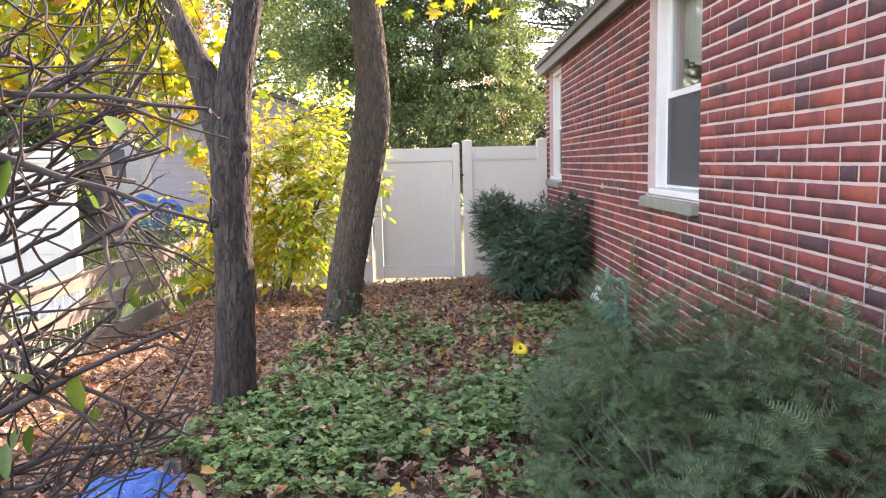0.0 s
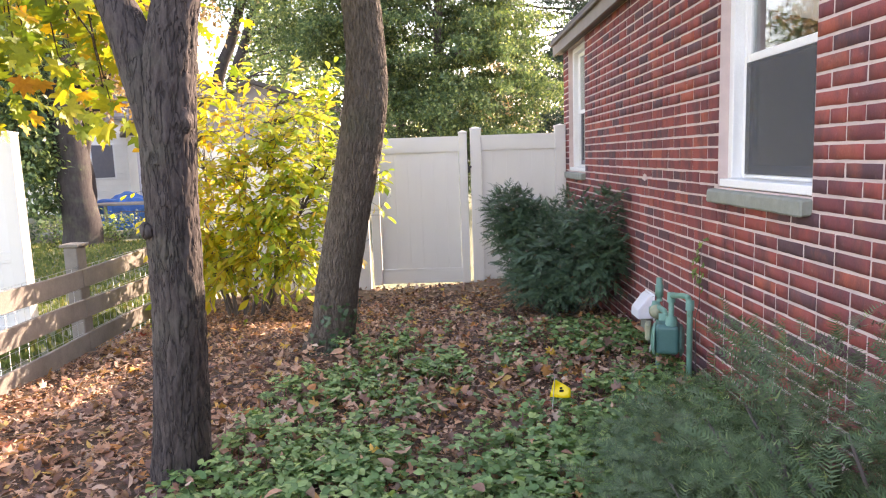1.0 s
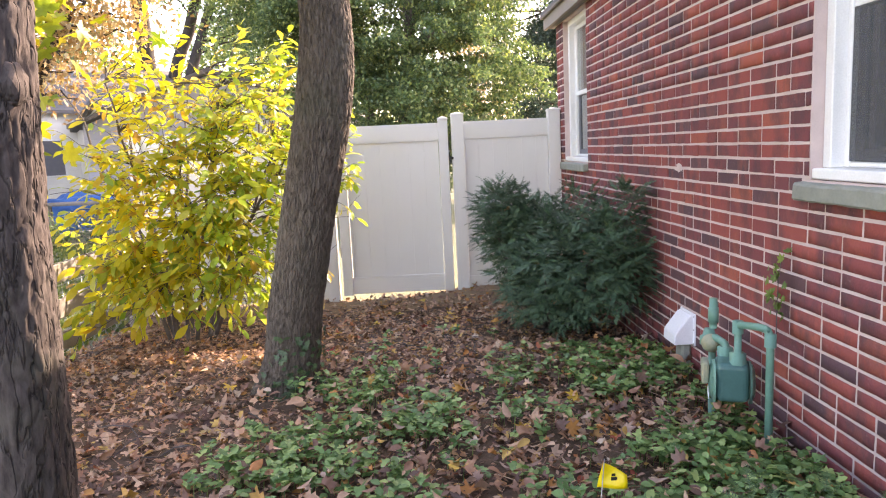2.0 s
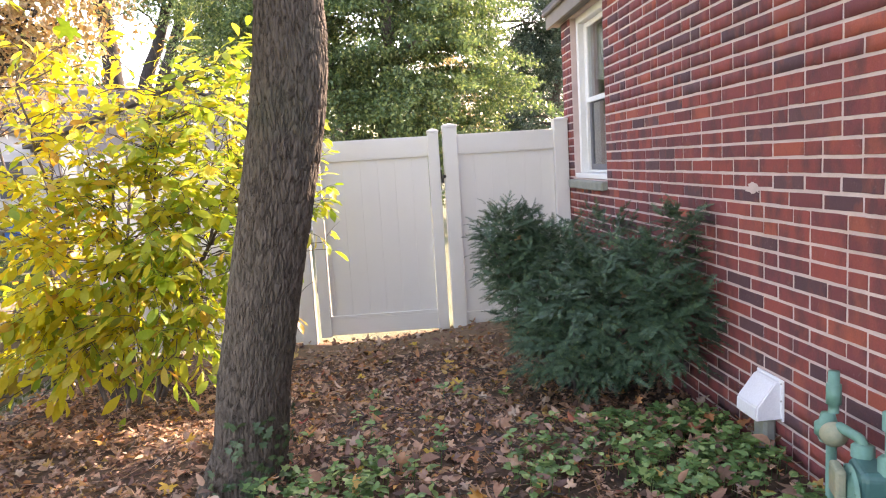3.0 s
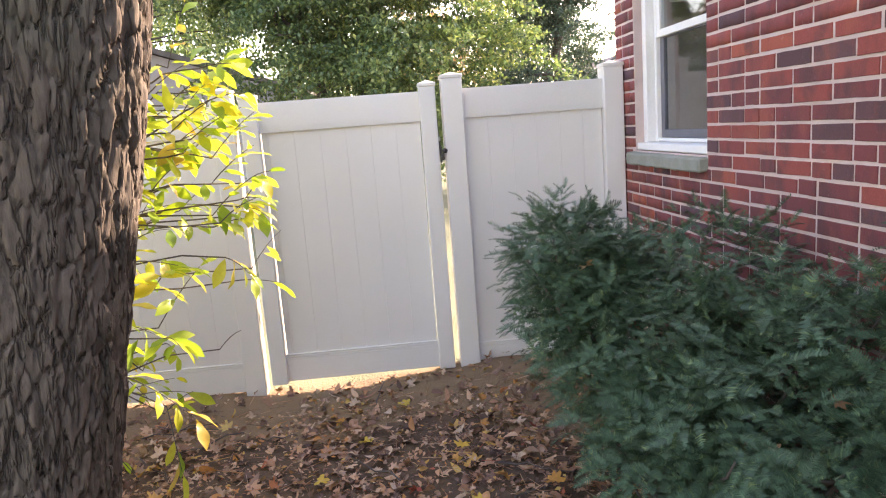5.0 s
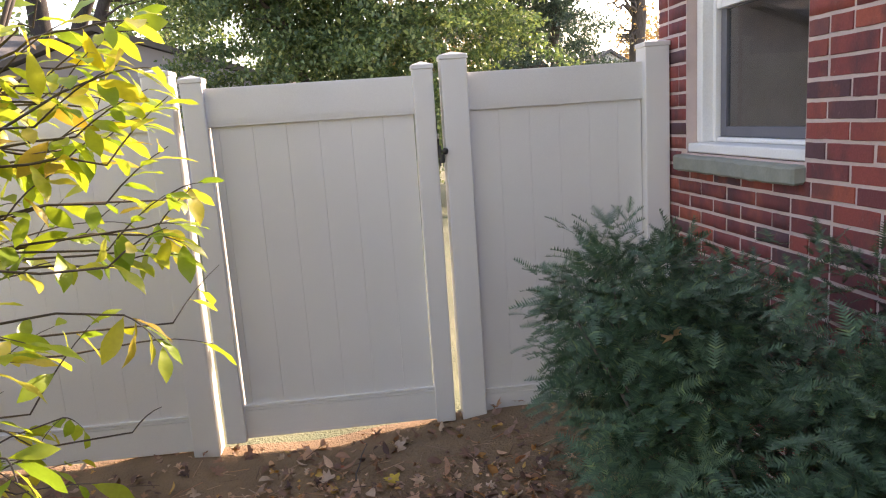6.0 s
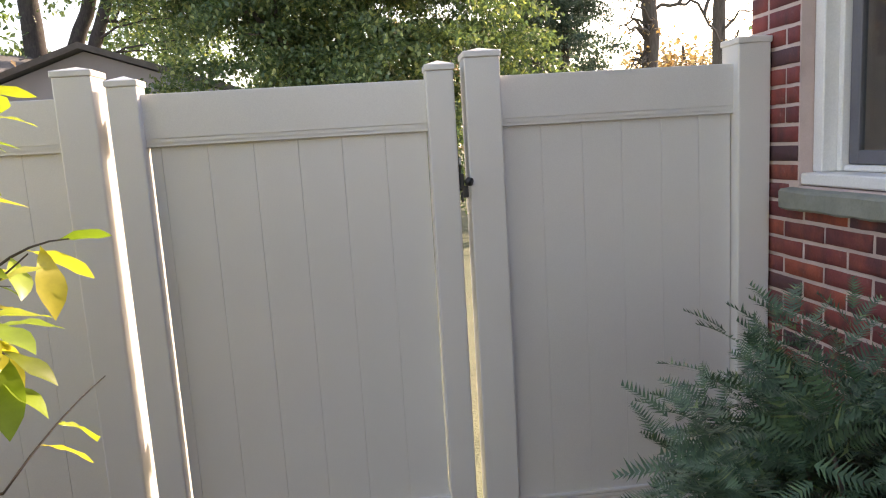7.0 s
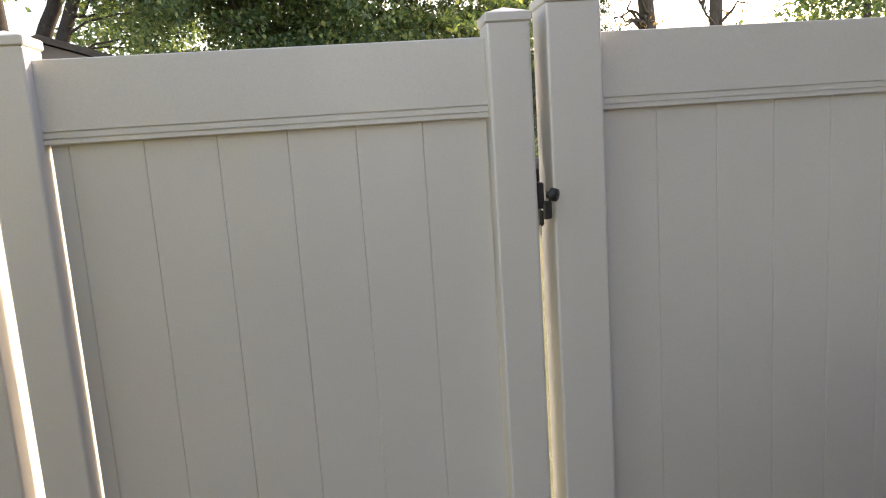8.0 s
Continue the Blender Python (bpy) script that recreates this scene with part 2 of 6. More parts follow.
FALLEN = leaf_mat("fresh_fallen_leaf", [(0.0, (0.60, 0.42, 0.06)), (0.35, (0.66, 0.36, 0.05)), (0.6, (0.50, 0.21, 0.06)), (0.85, (0.62, 0.50, 0.20)), (1.0, (0.40, 0.04, 0.04))], 0.2, 0.6, True)
IVY = leaf_mat("ground_cover_leaf", [(0.0, (0.076, 0.165, 0.052)), (0.4, (0.130, 0.265, 0.084)), (0.75, (0.215, 0.37, 0.128)), (1.0, (0.38, 0.50, 0.18))], 0.28, 0.5)
DARK_IVY = leaf_mat("dark_ivy_leaf", [(0.0, (0.040, 0.085, 0.040)), (0.6, (0.065, 0.125, 0.055)), (1.0, (0.11, 0.18, 0.08))], 0.15, 0.4)
YEW = leaf_mat("yew_needle", [(0.0, (0.026, 0.070, 0.040)), (0.5, (0.046, 0.112, 0.062)), (0.9, (0.076, 0.160, 0.086)), (1.0, (0.15, 0.22, 0.085))], 0.12, 0.6)
SOFT_YEW = leaf_mat("soft_yew_needle", [(0.0, (0.046, 0.096, 0.042)), (0.5, (0.076, 0.142, 0.062)), (0.9, (0.112, 0.195, 0.084)), (1.0, (0.21, 0.28, 0.10))], 0.2, 0.55)
YELLOW = leaf_mat("yellow_leaf", [(0.0, (0.40, 0.46, 0.06)), (0.2, (0.58, 0.56, 0.06)), (0.45, (0.68, 0.60, 0.06)), (0.7, (0.72, 0.63, 0.07)), (0.9, (0.70, 0.50, 0.06)), (0.97, (0.54, 0.29, 0.06)), (1.0, (0.24, 0.34, 0.05))], 0.57, 0.36, glowtint=(1.0, 0.97, 0.5), mottle=0.2)
LIME = leaf_mat("lime_leaf", [(0.0, (0.22, 0.36, 0.05)), (0.3, (0.38, 0.51, 0.06)), (0.6, (0.53, 0.59, 0.08)), (0.88, (0.66, 0.60, 0.10)), (0.96, (0.55, 0.36, 0.07)), (1.0, (0.17, 0.28, 0.05))], 0.52, 0.34, glowtint=(1.0, 1.0, 0.6), mottle=0.25)
MAPLE = leaf_mat("maple_leaf", [(0.0, (0.15, 0.25, 0.03)), (0.5, (0.34, 0.40, 0.04)), (0.8, (0.58, 0.50, 0.04)), (0.94, (0.64, 0.40, 0.04)), (1.0, (0.60, 0.26, 0.04))], 0.46, 0.5)
HOLLY = leaf_mat("broad_evergreen_leaf", [(0.0, (0.078, 0.140, 0.076)), (0.5, (0.135, 0.220, 0.108)), (0.8, (0.23, 0.32, 0.14)), (1.0, (0.42, 0.48, 0.20))], 0.45, 0.3)
PINE = leaf_mat("blue_green_foliage", [(0.0, (0.045, 0.085, 0.070)), (0.6, (0.085, 0.14, 0.115)), (1.0, (0.15, 0.21, 0.16))], 0.3, 0.4)
ORANGE = leaf_mat("orange_leaf", [(0.0, (0.40, 0.22, 0.10)), (0.5, (0.48, 0.34, 0.19)), (1.0, (0.54, 0.45, 0.29))], 0.40, 0.5)
FRESH = leaf_mat("green_shrub_leaf", [(0.0, (0.09, 0.18, 0.04)), (1.0, (0.22, 0.32, 0.06))], 0.4, 0.4)
GRASS = leaf_mat("grass_blade", [(0.0, (0.06, 0.10, 0.025)), (0.7, (0.13, 0.17, 0.04)), (1.0, (0.26, 0.24, 0.08))], 0.3, 0.6)


def glass_mat():
    m, t, b = nodes_of("window_glass", 0.02)
    b.inputs["Transmission Weight"].default_value = 1.0
    b.inputs["IOR"].default_value = 1.5
    b.inputs["Base Color"].default_value = (0.86, 0.90, 0.90, 1)
    return m


def screen_mat():
    m, t, b = nodes_of("insect_screen", 0.7)
    b.inputs["Base Color"].default_value = (0.10, 0.105, 0.115, 1)
    b.inputs["Alpha"].default_value = 0.5
    return m


GLASS, SCREEN = glass_mat(), screen_mat()

# ---- builders ----
RNG = np.random.default_rng(7)


def part(name, bm, material, parent=None, label=""):
    me = bpy.data.meshes.new(name)
    bm.to_mesh(me)
    bm.free()
    me.materials.append(material)
    ob = new(name, me)
    ob.parent = parent
    return tagged(ob, label)


def holder(name, at, label, category, group="", kind=""):
    ob = new(name)
    ob.location = at
    ob.empty_display_size = 0.1
    return tagged(ob, label, category, group, kind)


def box(bm, lo, hi, bevel=0.0, seg=1):
    """Axis-aligned box from corner to corner, with its edges bevelled."""
    lo, hi = Vector(lo), Vector(hi)
    vs = bmesh.ops.create_cube(bm, size=1.0)["verts"]
    for v in vs:
        v.co = Vector([(lo[i] + hi[i]) / 2 + v.co[i] * (hi[i] - lo[i]) for i in range(3)])
    if bevel:
        es = list({e for v in vs for e in v.link_edges})
        bmesh.ops.bevel(bm, geom=es, offset=bevel, segments=seg, affect="EDGES", profile=0.5)
    return bm


def boxes(*items, bevel=0.0):
    bm = bmesh.new()
    for lo, hi in items:
        box(bm, lo, hi, bevel)
    return bm


def arrays(name, verts, faces, material, parent=None, smooth=False, label=""):
    """A mesh from numpy arrays; all faces have the same number of corners."""
    me = bpy.data.meshes.new(name)
    n, k = faces.shape
    me.vertices.add(len(verts))
    me.vertices.foreach_set("co", np.ascontiguousarray(verts, dtype=np.float32).ravel())
    me.loops.add(n * k)
    me.loops.foreach_set("vertex_index", np.ascontiguousarray(faces, dtype=np.int32).ravel())
    me.polygons.add(n)
    me.polygons.foreach_set("loop_start", np.arange(0, n * k, k, dtype=np.int32))
    if smooth:
        me.polygons.foreach_set("use_smooth", np.ones(n, dtype=bool))
    me.update(calc_edges=True)
    me.validate()
    me.materials.append(material)
    ob = new(name, me)
    ob.parent = parent
    return tagged(ob, label)


def unit(v):
    return v / np.maximum(np.linalg.norm(v, axis=-1, keepdims=True), 1e-9)


def bases(along, up):
    """Frames whose y axis runs along, with z as near as can be to up."""
    y = unit(along)
    x = unit(np.cross(y, up))
    z = np.cross(x, y)
    return np.stack([x, y, z], axis=-1)


def scatter(name, template, at, frames, size, material, parent=None, smooth=False, label=""):
    tv, tf = template
    if np.ndim(size) == 1:
        size = np.asarray(size)[:, None, None]
    verts = np.einsum("nij,vj->nvi", frames, tv) * size + at[:, None, :]
    faces = (tf[None] + (np.arange(len(at)) * len(tv))[:, None, None]).reshape(-1, tf.shape[1])
    return arrays(name, verts.reshape(-1, 3), faces, material, parent, smooth, label)


def oval_leaf(width=0.42, fold=0.10, curl=0.12):
    """Pointed oval blade of length 1 along y, folded on its midrib."""
    ys = np.array([0.0, 0.12, 0.34, 0.6, 0.84, 1.0])
    ws = np.array([0.01, 0.26, 0.48, 0.45, 0.22, 0.0]) * width
    rib = np.stack([0 * ys, ys, -curl * ys ** 2], 1)
    left = rib[1:5] + np.stack([-ws[1:5], 0 * ws[1:5], fold * ws[1:5] / width], 1)
    right = rib[1:5] + np.stack([ws[1:5], 0 * ws[1:5], fold * ws[1:5] / width], 1)
    v = np.concatenate([rib, left, right])
    f = [(0, 1, 6), (0, 10, 1), (5, 9, 4), (5, 4, 13)]
    for i in range(3):
        f += [(1 + i, 2 + i, 7 + i), (1 + i, 7 + i, 6 + i), (1 + i, 10 + i, 11 + i), (1 + i, 11 + i, 2 + i)]
    return v, np.array(f)


def broad_leaf(width=0.44, fold=0.07, curl=0.26):
    """Obovate blade of length 1 along y with a short stalk, a drawn-out tip and a soft wave."""
    ys = np.array([0.0, 0.08, 0.2, 0.36, 0.52, 0.66, 0.79, 0.9, 1.0])
    ws = np.array([0.01, 0.03, 0.20, 0.36, 0.47, 0.49, 0.40, 0.20, 0.0]) * width
    n = len(ys)
    rib = np.stack([0 * ys, ys, -curl * ys ** 2], 1)
    wave = 0.02 * np.sin(ys * 13)
    left = rib[1:-1] + np.stack([-ws, 0 * ws, fold * ws / width + wave], 1)[1:-1]
    right = rib[1:-1] + np.stack([ws, 0 * ws, fold * ws / width - wave], 1)[1:-1]
    v = np.concatenate([rib, left, right])
    a, b = n, n + n - 2
    f = [(0, 1, a), (0, b, 1), (n - 1, b - 1, n - 2), (n - 1, n - 2, b + n - 3)]
    for i in range(n - 3):
        f += [(1 + i, 2 + i, a + 1 + i), (1 + i, a + 1 + i, a + i), (1 + i, b + i, b + 1 + i), (1 + i, b + 1 + i, 2 + i)]
    return v, np.array(f)


def maple_blade(curl=0.18, seed=0):
    """Five-lobed blade about 1 across, cupped and crumpled."""
    r = np.random.default_rng(seed)
    ang = np.radians([-90, -62, -40, -22, -2, 18, 34, 52, 66, 90, 114, 128, 146, 162, 182, 202, 220, 242])
    rad = np.array([0.10, 0.30, 0.26, 0.40, 0.52, 0.26, 0.42, 0.50, 0.28, 0.58, 0.28, 0.50, 0.42, 0.26, 0.52, 0.40, 0.26, 0.30])
    rim = np.stack([rad * np.cos(ang), 0.4 + rad * np.sin(ang), curl * rad * (0.3 + 0.7 * np.sin(ang * 2 + seed)) + r.normal(0, 0.03, len(ang))], 1)
    v = np.concatenate([[[0, 0.35, 0]], rim])
    n = len(ang)
    return v, np.array([(0, 1 + i, 1 + (i + 1) % n) for i in range(n)])


def tube(points, radii, sides=6, cap=True):
    """Vertices and triangles of a tube along a polyline."""
    p, r = np.asarray(points, float), np.asarray(radii, float)
    t = unit(np.gradient(p, axis=0))
    ref = np.where(np.abs(t[:, 2:3]) > 0.9, np.array([[1.0, 0, 0]]), np.array([[0, 0, 1.0]]))
    ref = np.repeat(ref[:1], len(p), 0)
    a = unit(np.cross(t, ref))
    b = np.cross(t, a)
    th = np.arange(sides) * 2 * math.pi / sides
    ring = a[:, None] * np.cos(th)[None, :, None] + b[:, None] * np.sin(th)[None, :, None]
    v = (p[:, None] + ring * r[:, None, None]).reshape(-1, 3)
    f = []
    for i in range(len(p) - 1):
        for j in range(sides):
            k = (j + 1) % sides
            q = (i * sides + j, i * sides + k, (i + 1) * sides + k, (i + 1) * sides + j)
            f += [(q[0], q[1], q[2]), (q[0], q[2], q[3])]
    if cap:
        for base in (0, (len(p) - 1) * sides):
            for j in range(1, sides - 1):
                f.append((base, base + j, base + j + 1))
    return v, np.array(f)


def join(pieces):
    vs, fs, n = [], [], 0
    for v, f in pieces:
        vs.append(v)
        fs.append(f + n)
        n += len(v)
    return np.concatenate(vs), np.concatenate(fs)


def bend(a, b, sag=0.0, n=6, wobble=0.0, rng=RNG):
    """Points from a to b, lifted in the middle by sag, with a small wobble."""
    s = np.linspace(0, 1, n)[:, None]
    p = np.asarray(a, float) * (1 - s) + np.asarray(b, float) * s
    p[:, 2] += sag * 4 * (s * (1 - s))[:, 0]
    p[1:-1] += rng.normal(0, wobble, (n - 2, 3)) if wobble and n > 2 else 0
    return p


def pipe(name, points, radius, material, parent, sides=14, label=""):
    v, f = tube(points, [radius] * len(points), sides)
    return arrays(name, v, f, material, parent, True, label)


def rounded(points, r=0.03, n=5):
    """A polyline with its corners rounded."""
    pts = [np.asarray(p, float) for p in points]
    out = [pts[0]]
    for a, b, c in zip(pts, pts[1:], pts[2:]):
        u, w = unit(a - b), unit(c - b)
        for s in np.linspace(0, 1, n):
            out.append((b + u * r) * (1 - s) ** 2 + b * 2 * s * (1 - s) + (b + w * r) * s ** 2)
    out.append(pts[-1])
    return np.array(out)


def ease(a, b, x):
    s = np.clip((x - a) / (b - a), 0, 1)
    return s * s * (3 - 2 * s)


def ground_z(x, y):
    """Height of the ground: it falls gently to the gate and to the rail fence."""
    x, y = np.asarray(x, float), np.asarray(y, float)
    z = 0.14 - 0.06 * ease(4.4, 6.2, y) - 0.14 * ease(6.6, 9.2, y) - 0.10 * ease(-1.6, -3.4, x) * 1.0
    z = z + 0.055 * ease(0.1, 0.9, x) * ease(9.0, 9.8, y) * (1 - ease(10.1, 10.8, y))
    z = z + 0.045 * ease(8.9, 9.5, y) * (1 - ease(9.55, 9.9, y)) * ease(-1.0, 0.2, x)
    z = z - 0.035 * ease(9.7, 9.95, y) * (1 - ease(-0.2, 0.5, x))
    z = z + 0.012 * np.sin(x * 5.1 + 1.3 * y) * np.cos(y * 3.7 - x) + 0.006 * np.sin(11 * x + 7 * y)
    return z


# ---- ground ----
xs = np.concatenate([[-900, -300, -120, -60, -30], np.arange(-18, -4, 1.0), np.arange(-4, 2.2, 0.06), np.arange(2.2, 14, 1.0), [20, 40, 90, 300, 900]])
ys = np.concatenate([[-900, -200, -60, -20, -8], np.arange(-4, 0, 0.5), np.arange(0, 11.5, 0.06), np.arange(11.5, 40, 1.0), [48, 60, 90, 200, 900]])
gx, gy = np.meshgrid(xs, ys)
gz = ground_z(gx, gy)
idx = np.arange(gx.size).reshape(gx.shape)
quads = np.stack([idx[:-1, :-1], idx[:-1, 1:], idx[1:, 1:], idx[1:, :-1]], -1).reshape(-1, 4)
ground = arrays("ground", np.stack([gx, gy, gz], -1).reshape(-1, 3), quads, SOIL, None, True)
tagged(ground, "uneven brown soil of a side yard running out to lawn", "ground", kind="structure")
ground.data.materials.append(LAWN)
ground.data.materials.append(DIRT)
mid = np.stack([gx, gy], -1).reshape(-1, 2)[quads].mean(1)
which = np.where((mid[:, 0] < -2.7) | (mid[:, 1] > 10.04), 1, 0)
bare = (mid[:, 1] > 9.15 - 0.5 * ease(0.3, 1.4, mid[:, 0]) + 0.12 * np.sin(mid[:, 0] * 6)) & (mid[:, 1] < 10.04) & (mid[:, 0] > -2.7) & (mid[:, 0] < 2)
ground.data.polygons.foreach_set("material_index", np.where(bare, 2, which).astype(np.int32))

# ---- house ----
FACE, CORNER, HEAD = 1.668, 10.06, 2.56
OPENINGS = [(4.65, 5.57, 1.237, HEAD), (8.895, 9.765, 1.237, HEAD)]
# the house stands about one degree off square to the fence
PIVOT = Vector((FACE, 6.0, 0.0))
ASKEW = Matrix.Translation(PIVOT) @ Matrix.Rotation(radians(1.093), 4, "Z") @ Matrix.Translation(-PIVOT)


def by_wall(ob):
    """Turns a thing with the house."""
    ob.matrix_basis = ASKEW @ ob.matrix_basis
    return ob


def punched(y0, y1, z0, z1, holes):
    """Rectangles in y and z that leave the holes open."""
    out, y = [], y0
    for a, b, lo, hi in sorted(holes):
        out += [(y, a, z0, z1), (a, b, z0, lo)] + ([(a, b, hi, z1)] if hi < z1 else [])
        y = b
    return out + [(y, y1, z0, z1)]


wall_w = part("wall_west", boxes(*[((FACE + 0.0035, a, lo), (FACE + 0.26, b, hi)) for a, b, lo, hi in punched(-4.0, CORNER - 0.0035, -0.4, 2.62, OPENINGS)]), MORTAR)
tagged(by_wall(wall_w), "red and dark brick wall with pale mortar joints", "wall", kind="structure")
wall_n = part("wall_north", boxes(((FACE + 0.26, CORNER - 0.26, -0.4), (9.5, CORNER - 0.0035, 2.62))), MORTAR)
tagged(by_wall(wall_n), "brick end wall of the house", "wall", kind="structure")
for nm, lo, hi in (("wall_east", (9.24, -4.0, -0.4), (9.5, CORNER - 0.26, 2.62)), ("wall_south", (FACE + 0.26, -4.0, -0.4), (9.24, -3.74, 2.62))):
    tagged(by_wall(part(nm, boxes((lo, hi)), BRICK_ALL)), "plain brick wall closing the house", "wall", kind="structure")
tagged(by_wall(part("floor", boxes(((FACE + 0.26, -3.74, -0.1), (9.24, CORNER - 0.26, 0.3))), ROOM)), "plain room floor, coloured near black for the dim room behind the windows", "floor", kind="structure")
tagged(by_wall(part("ceiling", boxes(((FACE + 0.26, -3.74, 2.58), (9.24, CORNER - 0.26, 2.62))), ROOM)), "plain ceiling of the rooms inside, coloured near black for their dimness", "ceiling", kind="structure")
tagged(by_wall(part("wall_inside", boxes(((4.6, -3.74, 0.3), (4.7, CORNER - 0.26, 2.58))), ROOM)), "plain partition wall inside the house, coloured near black for the dim room", "wall", kind="structure")

EAVE_X, EAVE_Z = 1.595, 2.565
bm = bmesh.new()
ridge = 5.58
for side in (1, -1):
    edge = EAVE_X - 0.05 if side == 1 else 2 * ridge - EAVE_X + 0.05
    lowz, topz = EAVE_Z + 0.13, 4.35
    q = [(edge, -4.3, lowz), (edge, CORNER + 0.16, lowz), (ridge, CORNER + 0.16, topz), (ridge, -4.3, topz)]
    a = [bm.verts.new(p) for p in q]
    b = [bm.verts.new((p[0], p[1], p[2] + 0.03)) for p in q]
    bm.faces.new(a if side == -1 else a[::-1])
    bm.faces.new(b if side == 1 else b[::-1])
    for i in range(4):
        bm.faces.new((a[i], a[(i + 1) % 4], b[(i + 1) % 4], b[i]))
bmesh.ops.recalc_face_normals(bm, faces=bm.faces)
roof = tagged(by_wall(part("roof", bm, SHINGLE)), "dark grey asphalt shingle gable roof", "roof", kind="structure")
part("fascia", boxes(((EAVE_X - 0.02, -4.3, EAVE_Z - 0.01), (EAVE_X + 0.01, CORNER + 0.16, EAVE_Z + 0.127)), bevel=0.004), FASCIA, roof, "taupe painted fascia board")
part("drip_edge", boxes(((EAVE_X - 0.055, -4.3, EAVE_Z + 0.10), (EAVE_X - 0.022, CORNER + 0.17, EAVE_Z + 0.128)), bevel=0.006), SOFFIT, roof)
part("soffit", boxes(((EAVE_X + 0.012, -4.3, EAVE_Z + 0.006), (FACE + 0.02, CORNER + 0.15, EAVE_Z + 0.03))), SOFFIT, roof, "dark soffit board")
bm = bmesh.new()
a = [bm.verts.new(p) for p in ((EAVE_X + 0.1, CORNER - 0.005, 2.62), (2 * ridge - EAVE_X - 0.1, CORNER - 0.005, 2.62), (ridge, CORNER - 0.005, 4.32))]
b = [bm.verts.new((v.co.x, v.co.y - 0.1, v.co.z)) for v in a]
bm.faces.new(a), bm.faces.new(b[::-1])
for i in range(3):
    bm.faces.new((a[i], a[(i + 1) % 3], b[(i + 1) % 3], b[i]))
bmesh.ops.recalc_face_normals(bm, faces=bm.faces)
part("gable", bm, FASCIA, roof)
bm = bmesh.new()
a = [bm.verts.new(p) for p in ((EAVE_X + 0.1, -3.9, 2.62), (2 * ridge - EAVE_X - 0.1, -3.9, 2.62), (ridge, -3.9, 4.32))]
b = [bm.verts.new((v.co.x, v.co.y - 0.1, v.co.z)) for v in a]
bm.faces.new(a), bm.faces.new(b[::-1])
for i in range(3):
    bm.faces.new((a[i], a[(i + 1) % 3], b[(i + 1) % 3], b[i]))
bmesh.ops.recalc_face_normals(bm, faces=bm.faces)
part("gable", bm, FASCIA, roof)


def window(name, y0, y1, z0, z1, meet, label, screened, drape):
    """Double-hung white window, lower sash dark with a screen, on a stone sill."""
    w = holder(name, (FACE, (y0 + y1) / 2, z0), label, "window", kind="structure")
    w_at = Matrix.Translation(w.location).inverted()

    def put(nm, bm_, mat, lab="", parent=w):
        bm_.transform(w_at)
        return part(nm, bm_, mat, parent, lab)

    x = FACE + 0.05
    put("window_frame", boxes(((x, y0 + 0.002, z0 + 0.045), (x + 0.075, y0 + 0.052, z1)), ((x, y1 - 0.052, z0 + 0.045), (x + 0.075, y1 - 0.002, z1)),
                              ((x + 0.002, y0 + 0.052, z1 - 0.055), (x + 0.075, y1 - 0.052, z1)), ((x + 0.05, y0 + 0.052, z0 + 0.045), (x + 0.11, y0 + 0.075, z1 - 0.05)),
                              ((x + 0.05, y1 - 0.075, z0 + 0.045), (x + 0.11, y1 - 0.052, z1 - 0.05)), bevel=0.004), PAINT)
    put("sill_board", boxes(((FACE + 0.008, y0 + 0.001, z0 + 0.004), (x + 0.11, y1 - 0.001, z0 + 0.044)), ((x + 0.06, y0 + 0.075, z0 + 0.046), (x + 0.10, y1 - 0.075, z0 + 0.066)), bevel=0.005), PAINT, "white painted sill board")
    a, b = y0 + 0.077, y1 - 0.077
    up, dn = x + 0.055, x + 0.075
    for nm, xx, lo, hi, mat, t in (("upper_sash", up, meet - 0.02, z1 - 0.057, PAINT, 0.04), ("lower_sash", dn, z0 + 0.068, meet + 0.018, SASH, 0.045)):
        s_ = put(nm, boxes(((xx, a, lo), (xx + 0.028, a + t, hi)), ((xx, b - t, lo), (xx + 0.028, b, hi)), ((xx, a + t, lo), (xx + 0.028, b - t, lo + t)), ((xx, a + t, hi - t), (xx + 0.028, b - t, hi)), bevel=0.003), mat)
        g = put("pane", boxes(((xx + 0.011, a + t - 0.004, lo + t - 0.004), (xx + 0.017, b - t + 0.004, hi - t + 0.004))), GLASS)
        g.visible_shadow = False
    if screened:
        put("screen", boxes(((x + 0.056, a, z0 + 0.068), (x + 0.060, b, meet - 0.02))), SCREEN, "fine grey insect screen")
    # curtain hanging inside
    n, cx = 60, FACE + 0.22
    yy = np.linspace(y0 + 0.06, y1 - 0.06, n)
    fold = 0.018 * np.sin(yy * 62) + 0.008 * np.sin(yy * 131 + 1)
    top, bot = z1 - 0.04, meet + 0.12
    v = np.concatenate([np.stack([cx + fold, yy, np.full(n, top)], 1), np.stack([cx + fold * 1.3, yy, bot + drape * ((yy - yy[0]) / (yy[-1] - yy[0]) - 0.5)], 1)]) - np.array(w.location)
    f = np.array([(i, i + 1, n + i + 1, n + i) for i in range(n - 1)])
    c = arrays("curtain", v, f, CURTAIN, w, True, "pale gathered curtain")
    c.modifiers.new("thick", "SOLIDIFY").thickness = 0.003
    return w


